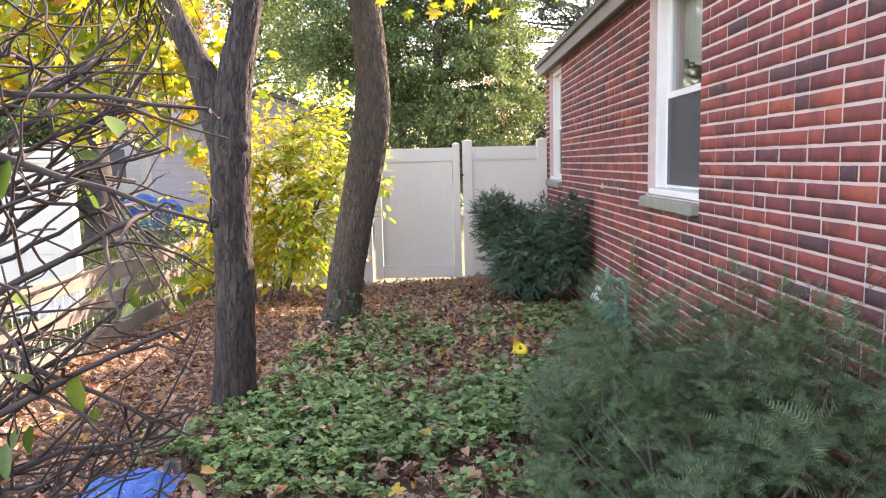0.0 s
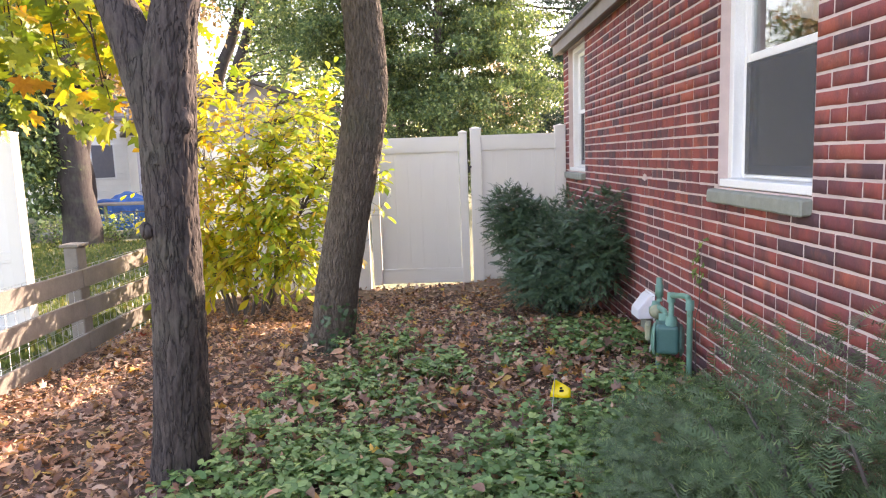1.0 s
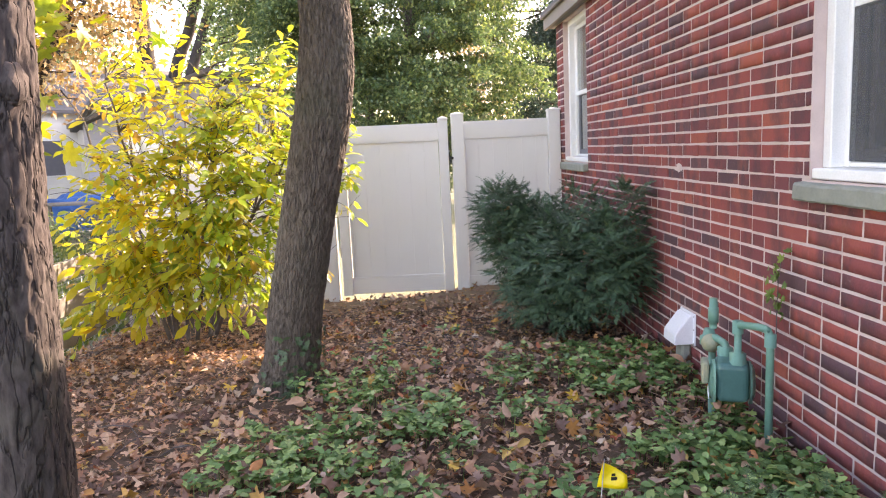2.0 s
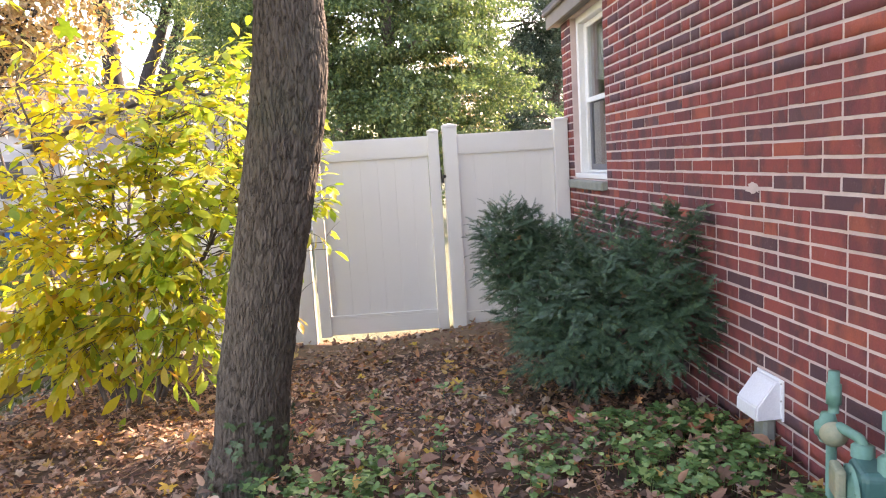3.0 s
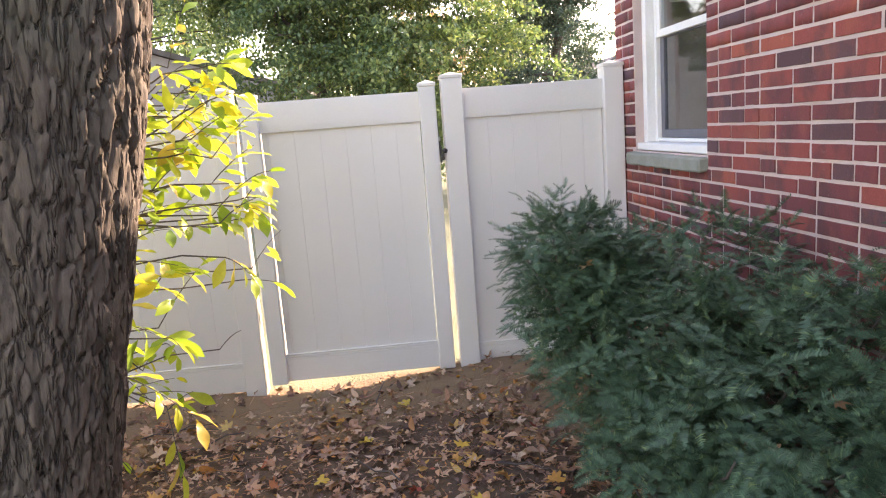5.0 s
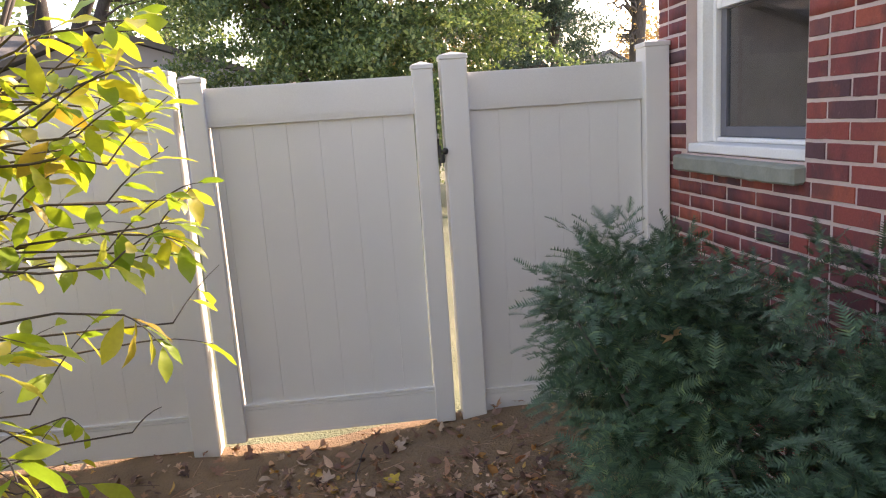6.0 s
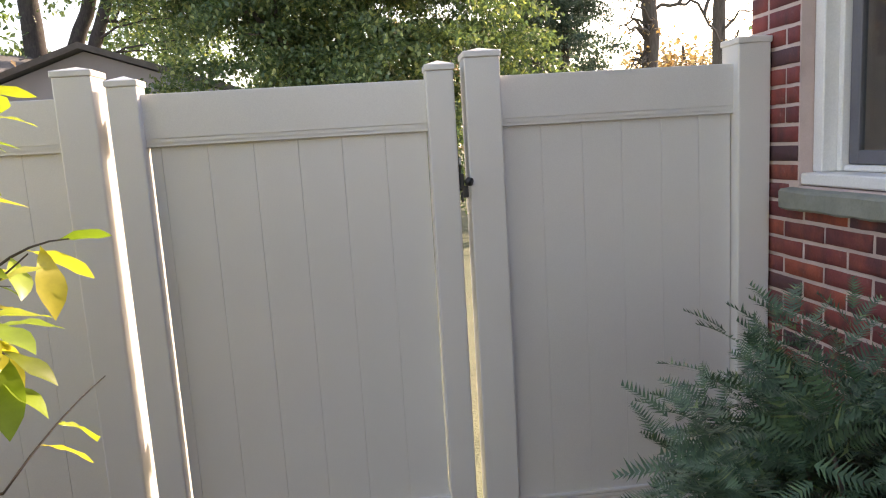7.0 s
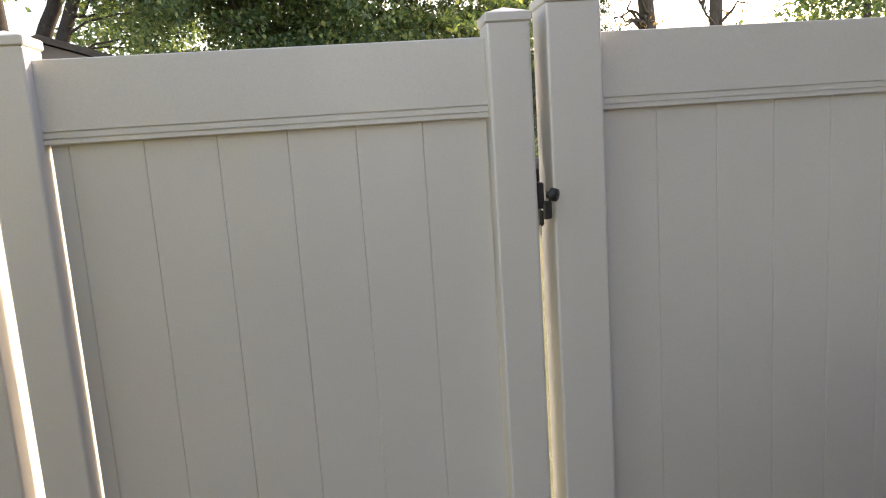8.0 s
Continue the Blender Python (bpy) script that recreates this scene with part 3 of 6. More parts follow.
for i, (y0, y1, z0, z1) in enumerate(OPENINGS):
    by_wall(window("window_%d" % (i + 1), y0, y1, z0, z1, 1.878, ("white double-hung window with a dark screened lower sash", "white double-hung window, dark lower sash mirroring trees")[i], i == 0, (0.25, 0.10)[i]))
    bm = bmesh.new()
    box(bm, (FACE - 0.045, y0 - 0.006, z0 - 0.066), (FACE + 0.10, y1 + 0.046, z0 + 0.001), 0.008)
    bmesh.ops.subdivide_edges(bm, edges=[e for e in bm.edges if e.calc_length() > 0.5], cuts=24, use_grid_fill=True)
    for v in bm.verts:
        if v.co.x < FACE - 0.03:
            v.co += Vector((noise.noise(v.co * 20) * 0.006, 0, noise.noise(v.co * 17 + Vector((3, 1, 2))) * 0.005 - 0.012))
    by_wall(tagged(part("window_sill", bm, STONE), "rough grey stone window sill set in brick", "sill", kind="structure"))

# ---- vinyl fence and gate ----


def cap(bm, x0, x1, y0, y1, z):
    """Low pyramid cap with a lip."""
    e = 0.004
    box(bm, (x0 - e, y0 - e, z - 0.03), (x1 + e, y1 + e, z - 0.008), 0.003)
    base = [bm.verts.new(p) for p in ((x0 - e + 0.003, y0 - e + 0.003, z - 0.009), (x1 + e - 0.003, y0 - e + 0.003, z - 0.009), (x1 + e - 0.003, y1 + e - 0.003, z - 0.009), (x0 - e + 0.003, y1 + e - 0.003, z - 0.009))]
    tip = bm.verts.new(((x0 + x1) / 2, (y0 + y1) / 2, z + 0.008))
    for i in range(4):
        bm.faces.new((base[i], base[(i + 1) % 4], tip))


def post(parent, name, x0, x1, y0, y1, z0, z1):
    o = Vector(parent.location)
    bm = bmesh.new()
    box(bm, Vector((x0, y0, z0)) - o, Vector((x1, y1, z1 - 0.028)) - o, 0.006, 3)
    p = part(name, bm, VINYL, parent)
    bm = bmesh.new()
    cap(bm, x0 - o.x, x1 - o.x, y0 - o.y, y1 - o.y, z1 - o.z)
    part("cap", bm, VINYL, p)
    return p


def rail(parent, name, x0, x1, y0, y1, z0, z1, beads):
    """Hollow rail with two routed lines along one edge (beads: 1 below, -1 above)."""
    o = Vector(parent.location)
    e = z0 if beads > 0 else z1
    notch = sorted([e + beads * q for q in (0.0100, 0.0135, 0.0250, 0.0285)])
    front = [(y0 + 0.002, z0), (y0, z0 + 0.002)]
    for a, b in (notch[:2], notch[2:]):
        front += [(y0, a), (y0 + 0.005, a), (y0 + 0.005, b), (y0, b)]
    prof = front + [(y0, z1 - 0.002), (y0 + 0.002, z1), (y1, z1), (y1, z0)]
    bm = bmesh.new()
    a = [bm.verts.new((x0 - o.x, y - o.y, z - o.z)) for y, z in prof]
    b = [bm.verts.new((x1 - o.x, y - o.y, z - o.z)) for y, z in prof]
    bm.faces.new(a), bm.faces.new(b[::-1])
    for k in range(len(prof)):
        n = (k + 1) % len(prof)
        bm.faces.new((a[k], a[n], b[n], b[k]))
    bmesh.ops.recalc_face_normals(bm, faces=bm.faces)
    return part(name, bm, VINYL, parent)


def boards(parent, edges, y0, y1, z0, z1):
    o = Vector(parent.location)
    for a, b in zip(edges, edges[1:]):
        part("board", boxes((Vector((a + 0.0002, y0, z0)) - o, Vector((b - 0.0002, y1, z1)) - o), bevel=0.0014), VINYL, parent)


gate = holder("privacy_gate", (-0.1, 9.99, -0.07), "white vinyl privacy gate, closed, with vertical tongue boards", "gate")
for x0, x1 in ((-0.685, -0.587), (0.359, 0.455)):
    post(gate, "stile", x0, x1, 9.917, 10.007, -0.038, 1.728)
rail(gate, "top_rail", -0.587, 0.359, 9.948, 9.990, 1.498, 1.673, 1)
rail(gate, "bottom_rail", -0.587, 0.359, 9.948, 9.990, -0.03, 0.143, -1)
boards(gate, [-0.580, -0.545, -0.392, -0.239, -0.089, 0.060, 0.209, 0.355], 9.963, 9.978, 0.13, 1.512)
o = Vector(gate.location)
lk = part("latch", boxes((Vector((0.4560, 9.925, 1.285)) - o, Vector((0.4720, 9.995, 1.345)) - o), (Vector((0.4570, 9.935, 1.346)) - o, Vector((0.4660, 9.985, 1.375)) - o), bevel=0.003), BLACK, gate, "black gate latch with a small lever")
v, f = tube(np.array([(0.4730, 9.912, 1.318), (0.4820, 9.908, 1.318), (0.4830, 9.907, 1.318), (0.4940, 9.898, 1.316)]) - np.array(o), [0.007, 0.008, 0.016, 0.014], 14)
arrays("knob", v, f, BLACK, lk, True)
part("lever", boxes((Vector((0.4640, 9.905, 1.262)) - o, Vector((0.4840, 9.917, 1.304)) - o), (Vector((0.4580, 9.918, 1.246)) - o, Vector((0.4680, 9.930, 1.283)) - o), bevel=0.004), BLACK, lk)
part("bolt", boxes((Vector((0.4575, 9.94, 1.376)) - o, Vector((0.4680, 9.96, 1.400)) - o), (Vector((0.4565, 9.932, 1.384)) - o, Vector((0.4615, 9.966, 1.390)) - o), bevel=0.002), STEEL, lk, "bright steel bolt")
part("strike_plate", boxes((Vector((0.4562, 9.985, 1.385)) - o, Vector((0.4640, 10.004, 1.500)) - o), bevel=0.002), BLACK, gate, "long black strike plate")
for z in (0.35, 1.50):
    h_ = part("hinge", boxes((Vector((-0.702, 10.0055, z)) - o, Vector((-0.60, 10.011, z + 0.11)) - o), bevel=0.002), BLACK, gate, "black strap hinge")
    v, f = tube(np.array([(-0.696, 10.020, z - 0.005), (-0.696, 10.020, z + 0.115)]) - np.array(o), [0.008, 0.008], 10)
    arrays("pin", v, f, STEEL, h_, True)

panel = holder("fence_panel", (1.0, 9.96, -0.1), "white vinyl privacy fence panel beside the brick wall", "fence", "vinyl fence panels")
post(panel, "post", 0.492, 0.616, 9.917, 10.041, -0.25, 1.765)
post(panel, "post", 1.466, 1.587, 9.917, 10.038, -0.25, 1.767)
rail(panel, "top_rail", 0.616, 1.466, 9.952, 9.996, 1.498, 1.673, 1)
rail(panel, "bottom_rail", 0.616, 1.466, 9.952, 9.996, -0.12, 0.100, -1)
boards(panel, [0.620, 0.760, 0.909, 1.054, 1.201, 1.342, 1.462], 9.966, 9.986, 0.085, 1.512)
panel2 = holder("fence_panel", (-1.6, 9.96, -0.1), "white vinyl privacy fence panel behind the yellow shrub", "fence", "vinyl fence panels")
post(panel2, "post", -0.849, -0.725, 9.917, 10.041, -0.25, 1.767)
post(panel2, "post", -2.72, -2.60, 9.917, 10.037, -0.25, 1.767)
rail(panel2, "top_rail", -2.60, -0.849, 9.952, 9.996, 1.498, 1.673, 1)
rail(panel2, "bottom_rail", -2.60, -0.849, 9.952, 9.996, -0.07, 0.115, -1)
boards(panel2, [-2.596 + 0.1455 * i for i in range(13)], 9.966, 9.986, 0.10, 1.512)

# ---- post and rail fence ----
rf = holder("rail_fence", (-2.55, 7.1, float(ground_z(-2.55, 7.1))), "low three-board wooden fence, weathered grey-brown", "fence")
o = Vector(rf.location)
for y in (2.3, 4.7, 7.1, 9.5):
    gz_ = float(ground_z(-2.6, y))
    bm = boxes((Vector((-2.68, y - 0.065, gz_ - 0.3)) - o, Vector((-2.575, y + 0.065, 0.86)) - o), bevel=0.008)
    p = part("post", bm, RAILWOOD, rf)
    part("cap", boxes((Vector((-2.70, y - 0.085, 0.862)) - o, Vector((-2.555, y + 0.085, 0.885)) - o), bevel=0.004), RAILWOOD, p)
for z in (0.56, 0.315, 0.055):
    for y0 in (2.3, 4.7, 7.1):
        bm = boxes((Vector((-2.573, y0 - 0.06 + 0.004, z)) - o, Vector((-2.548, y0 + 2.336, z + 0.14)) - o), bevel=0.004)
        bmesh.ops.subdivide_edges(bm, edges=[e for e in bm.edges if e.calc_length() > 1], cuts=8)
        for v in bm.verts:
            v.co.z += 0.01 * math.sin(v.co.y * 2.1 + z * 9)
        part("board", bm, RAILWOOD, rf)

wires = []
for k in range(9):
    wires.append(tube([(-2.585 - o.x, 2.3 - o.y, 0.03 + 0.085 * k - o.z), (-2.585 - o.x, 9.5 - o.y, 0.03 + 0.085 * k - o.z)], [0.0016, 0.0016], 4))
for k in range(72):
    y = 2.35 + 0.1 * k
    wires.append(tube([(-2.583 - o.x, y - o.y, 0.0 - o.z), (-2.583 - o.x, y - o.y, 0.71 - o.z)], [0.0016, 0.0016], 4))
v, f = join(wires)
arrays("wire_mesh", v, f, STEEL, rf, False, "thin wire mesh behind the boards")

# ---- white panel fence of the neighbouring yard ----
panel3 = holder("fence_panel", (-5.0, 8.05, -0.2), "white vinyl fence panel in the neighbouring yard", "fence", "vinyl fence panels")
post(panel3, "post", -3.72, -3.60, 8.0, 8.12, -0.4, 1.80)
post(panel3, "post", -6.62, -6.50, 8.0, 8.12, -0.4, 1.80)
rail(panel3, "top_rail", -6.50, -3.72, 8.065, 8.112, 1.58, 1.745, 1)
rail(panel3, "middle_rail", -6.50, -3.72, 8.063, 8.114, 0.62, 0.72, 1)
rail(panel3, "bottom_rail", -6.50, -3.72, 8.065, 8.112, -0.15, 0.03, -1)
boards(panel3, [-6.5 + 0.1544 * i for i in range(19)], 8.08, 8.10, 0.02, 1.60)

# ---- trees ----


def trunk_mesh(path, radii, rings, sides, plate=(0.02, 0.075), depth=0.012, seed=0.0, flare=0.0, scaly=False):
    """A trunk along (x, y, z) points with bark parted by furrows: a net of ridges, or (scaly) long overlapping plates."""
    path, radii = np.asarray(path, float), np.asarray(radii, float)
    s = np.linspace(path[0, 2], path[-1, 2], rings)
    if scaly:
        s = np.interp(np.linspace(0, 1, rings), [0, 0.84, 1], [path[0, 2], 2.3, path[-1, 2]])

    def smooth_at(vals):
        fine = np.interp(s, path[:, 2], vals)
        k = max(3, rings // (2 * len(path)))
        pad = np.concatenate([np.full(k, fine[0]), fine, np.full(k, fine[-1])])
        return np.convolve(pad, np.ones(k) / k, "same")[k:-k]

    cx, cy, rr = smooth_at(path[:, 0]), smooth_at(path[:, 1]), smooth_at(radii)
    th = np.arange(sides) * 2 * math.pi / sides - 1.3 * math.pi
    if scaly:
        th = np.interp(np.arange(sides) / sides, [0, 0.05, 0.87, 1], [-1.3 * math.pi, -1.12 * math.pi, 0.22 * math.pi, 0.7 * math.pi])
    verts = np.empty((rings, sides, 3))
    for i in range(rings):
        z = s[i]
        fl = flare * max(0.0, 1 - (z - s[0]) / 0.45) ** 2
        for j in range(sides):
            a = th[j]
            c, q = math.cos(a), math.sin(a)
            r = rr[i] * (1 + 0.045 * math.sin(2 * a + 1.3 * z + seed) + 0.03 * math.sin(3 * a - 2.1 * z)) + fl * (0.55 + 0.45 * math.sin(4 * a + seed))
            p = Vector((a * rr[i] / plate[0], seed * 3.1, (z + 0.012 * noise.noise(Vector((c * 3, q * 3, z * 9)))) / plate[1] + seed))
            p += Vector((0.45 * noise.noise(p * 0.8), 0, 0.3 * noise.noise(p * 0.7 + Vector((7, 3, 1)))))
            if scaly:
                p += Vector((0.35 * noise.noise(p * 1.9 + Vector((2, 9, 4))), 0, 0.25 * noise.noise(p * 2.3)))
                near, spots_ = noise.voronoi(p)
                gap_ = near[1] - near[0]
                lie = math.sin(spots_[0].x * 12.9 + spots_[0].z * 78.2)
                plate_h = min(1.0, gap_ * 6.0) ** 0.6
                lap = max(-0.6, min(0.6, (p.z - spots_[0].z) * -0.30 + (p.x - spots_[0].x) * 0.25 * lie))
                r += depth * (0.95 * (plate_h - 0.8) + 0.45 * lap * plate_h + 0.12 * lie * plate_h + 0.45 * noise.noise(p * 1.1 + Vector((4, 4, 4))) + 0.20 * noise.noise(p * 4.3))
                verts[i, j] = (cx[i] + c * r, cy[i] + q * r, z)
                continue
            n1 = noise.noise(p) + 0.25 * noise.noise(p * 2.6)
            crack = min(1.0, abs(n1) * 6.0)
            n2 = noise.noise(p * 1.9 + Vector((5.1, 2.2, 8.8)))
            fine = min(1.0, abs(n2) * 7.0)
            step = min(1.0, abs(noise.noise(Vector((p.x * 0.8, p.y + 3.3, p.z * 2.0)))) * 6.0)
            r += depth * (crack - 0.75) + depth * 0.55 * (fine - 0.75) + depth * 0.35 * max(-1.0, min(1.0, n1 * 2)) + depth * 0.3 * (step - 0.75) + depth * 0.18 * noise.noise(p * 5.3)
            verts[i, j] = (cx[i] + c * r, cy[i] + q * r, z)
    idx = np.arange(rings * sides).reshape(rings, sides)
    nxt = np.roll(idx, -1, 1)
    f = np.stack([idx[:-1], nxt[:-1], nxt[1:], idx[1:]], -1).reshape(-1, 4)
    return verts.reshape(-1, 3), f


def limb_pieces(start, end, r0, r1, sag=0.15, n=9, wobble=0.05, sides=8, rng=RNG):
    p = bend(start, end, sag, n, wobble, rng)
    return tube(p, np.linspace(r0, r1, n), sides)


def leafy(centres, per, spread, rng, droop=0.5):
    """Leaf places and frames: bunches of leaves hanging round each centre."""
    n = len(centres) * per
    at = np.repeat(centres, per, 0) + rng.normal(0, 1, (n, 3)) * np.asarray(spread)
    along = unit(rng.normal(0, 1, (n, 3)) + np.array([0, 0, -droop]))
    up = unit(rng.normal(0, 0.6, (n, 3)) + np.array([0, 0, 1.0]))
    return at, bases(along, up)


def shell_points(n, centre, radii, rng, inner=0.55, lumps=3.0, amount=0.22):
    """Points in the outer part of a lumpy ellipsoid."""
    d = unit(rng.normal(0, 1, (n, 3)))
    bump_ = np.array([noise.noise(Vector(v) * lumps + Vector(centre)) for v in d])
    r = (inner + (1 - inner) * rng.random(n) ** 0.5) * (1 + amount * 2 * bump_)
    return np.asarray(centre) + d * r[:, None] * np.asarray(radii), d


OVAL = oval_leaf()
BROAD = broad_leaf(0.36)
DIAMOND = (np.array([(0, 0, 0), (0.28, 0.45, 0.06), (0, 1.0, -0.08), (-0.28, 0.45, 0.06)]), np.array([(0, 1, 2, 3)]))
MAPLES = [maple_blade(0.18, i) for i in range(4)]
CURLED = [maple_blade(0.75, i + 9) for i in range(4)]

# tree with a fork, smooth grey bark
tree = holder("forked_tree", (-0.79, 4.65, float(ground_z(-0.79, 4.65))), "young maple with grey bark and a forked trunk, yellowing leaves", "tree")
o = np.array(tree.location)
p1 = np.array([(-0.82, 4.65, -0.05), (-0.81, 4.65, 0.2), (-0.785, 4.65, 0.5), (-0.765, 4.65, 0.85), (-0.755, 4.65, 1.3), (-0.745, 4.65, 1.6), (-0.715, 4.65, 1.9), (-0.645, 4.66, 2.2), (-0.56, 4.70, 2.6), (-0.45, 4.8, 3.3), (-0.5, 4.9, 4.4)])
v, f = trunk_mesh(p1, [0.135, 0.115, 0.108, 0.104, 0.105, 0.110, 0.100, 0.080, 0.072, 0.06, 0.04], 420, 130, (0.022, 0.085), 0.0065, 2.0, 0.05)
arrays("trunk", v - o, f, BARK_A, tree, True, "grey ridged trunk with a knot")
v, f = trunk_mesh([(-0.755, 4.645, 1.52), (-0.80, 4.645, 1.75), (-0.875, 4.645, 2.0), (-1.0, 4.64, 2.3), (-1.15, 4.62, 2.62), (-1.35, 4.58, 3.05)], [0.085, 0.090, 0.076, 0.056, 0.052, 0.046], 150, 70, (0.022, 0.085), 0.004, 4.0)
arrays("limb", v - o, f, BARK_A, tree, True)
crown1 = np.concatenate([RNG.uniform((-3.7, 5.0, 2.25), (-1.6, 7.2, 3.9), (125, 3)), RNG.uniform((-2.9, 4.6, 1.95), (-1.5, 6.4, 2.5), (24, 3)), RNG.uniform((-1.75, 5.2, 1.75), (-1.2, 6.0, 2.35), (12, 3)), RNG.uniform((-1.3, 4.6, 3.3), (0.6, 6.6, 4.4), (26, 3))])
pieces = [limb_pieces((-1.35, 4.55, 3.0), (-1.9, 4.7, 4.4), 0.05, 0.03)]
hubs = np.array([(-1.15, 4.6, 2.6), (-1.35, 4.55, 3.0), (-1.6, 4.62, 3.6), (-0.5, 4.75, 3.0), (-0.5, 4.85, 3.9)])
for c in crown1:
    hb = hubs[np.argmin(np.linalg.norm(hubs - c, axis=1) + RNG.random(len(hubs)))]
    pieces.append(limb_pieces(hb, c, 0.011, 0.003, 0.12, 7, 0.04, 5))
v, f = join(pieces)
arrays("limbwork", v - o, f, BARK_A, tree, True)
at, fr = leafy(crown1, 17, (0.20, 0.20, 0.14), RNG, 0.9)
scatter("crown", MAPLES[0], at - o, fr, RNG.uniform(0.09, 0.16, len(at)), MAPLE, tree, label="yellow, orange and green maple leaves")
bm = bmesh.new()
bmesh.ops.create_icosphere(bm, subdivisions=3, radius=0.05)
for q in bm.verts:
    q.co *= 1 + 0.25 * noise.noise(q.co * 30)
bm.transform(Matrix.Translation(Vector((-0.665, 4.60, 1.62)) - tree.location) @ Matrix.Diagonal((0.9, 0.8, 1.1, 1)))
part("knot", bm, BARK_A, tree, "round bark knot")
bm = bmesh.new()
bmesh.ops.create_icosphere(bm, subdivisions=3, radius=0.034)
for q in bm.verts:
    q.co *= 1 + 0.3 * noise.noise(q.co * 25)
bm.transform(Matrix.Translation(Vector((-0.835, 4.57, 1.20)) - tree.location) @ Matrix.Diagonal((0.8, 0.8, 1.0, 1)))
part("knot", bm, BARK_A, tree)

tree.location.x -= 0.078

# leaning tree, deeply furrowed bark
tree2 = holder("leaning_tree", (-0.66, 6.88, float(ground_z(-0.66, 6.88))), "leaning tree with deeply furrowed brown bark", "tree")
o = np.array(tree2.location)
p2 = np.array([(-0.745, 6.86, -0.10), (-0.675, 6.87, 0.10), (-0.62, 6.88, 0.28), (-0.585, 6.88, 0.55), (-0.53, 6.88, 0.78), (-0.49, 6.88, 0.98), (-0.43, 6.88, 1.25), (-0.385, 6.88, 1.45), (-0.345, 6.88, 1.65), (-0.310, 6.88, 1.9), (-0.298, 6.88, 2.15), (-0.315, 6.88, 2.5), (-0.36, 6.88, 3.0), (-0.3, 6.9, 4.0), (-0.25, 6.9, 5.5)])
v, f = trunk_mesh(p2[:13], [0.20, 0.178, 0.162, 0.156, 0.152, 0.150, 0.149, 0.150, 0.150, 0.145, 0.132, 0.128, 0.122], 520, 240, (0.0155, 0.082), 0.0115, 5.0, 0.10, True)
arrays("trunk", v - o, f, BARK_B, tree2, True, "brown trunk of furrowed bark plates")
v, f = tube(p2[12:], [0.122, 0.10, 0.07], 14)
pieces = [(v, f)]
crown2 = np.concatenate([RNG.uniform((-2.2, 5.4, 4.0), (1.6, 8.8, 6.8), (45, 3)), RNG.uniform((0.5, 6.3, 2.84), (0.85, 6.7, 2.95), (3, 3))])
for c in crown2:
    pieces.append(limb_pieces((-0.29, 6.9, 4.2 + RNG.random()), c, 0.014, 0.004, 0.1, 6, 0.04, 5))
v, f = join(pieces)
arrays("limbwork", v - o, f, BARK_B, tree2, True)
at, fr = leafy(crown2, 17, (0.24, 0.24, 0.12), RNG, 0.8)
scatter("crown", MAPLES[1], at - o, fr, RNG.uniform(0.10, 0.16, len(at)), MAPLE, tree2, label="yellow leaf crown")

# ivy creeping up the foot of the leaning tree
n = 130
a = RNG.uniform(-2.2, 0.4, n)
z = ground_z(-0.6, 6.8) + 0.02 + 0.36 * RNG.random(n) ** 1.8
cx = np.interp(z, p2[:, 2], p2[:, 0])
rad = 0.178 + 0.07 * np.maximum(0, 1 - (z + 0.05) / 0.4)
at = np.stack([cx + rad * np.cos(a), 6.87 + rad * np.sin(a), z], 1)
out = np.stack([np.cos(a), np.sin(a), 0.2 + 0 * a], 1)
ivy = holder("climbing_ivy", (-0.62, 6.68, 0.02), "dark green ivy climbing the foot of the leaning tree", "ivy")
scatter("leaves", MAPLES[2], at - np.array(ivy.location), bases(np.stack([RNG.normal(0, 0.5, n), RNG.normal(0, 0.5, n), -np.ones(n)], 1), out), RNG.uniform(0.03, 0.052, n), DARK_IVY, ivy)

# ---- yellow shrub ----
shrub = holder("yellow_shrub", (-1.75, 8.45, float(ground_z(-1.75, 8.45))), "tall shrub with backlit yellow and lime autumn leaves", "shrub")
o = np.array(shrub.location)
rng = np.random.default_rng(21)
C, R = np.array((-1.64, 8.62, 1.16)), np.array((1.22, 0.84, 1.0))
origins, outd = shell_points(900, C, R, rng, 0.42, 2.2, 0.16)
keep = (rng.random(len(origins)) < 1 - 0.75 * ease(8.35, 8.7, origins[:, 1])) & (origins[:, 2] > 0.22) & (origins[:, 0] < -0.52) & (rng.random(len(origins)) < 1 - 0.7 * ease(-1.35, -0.75, origins[:, 0]))
origins, outd = origins[keep], outd[keep]
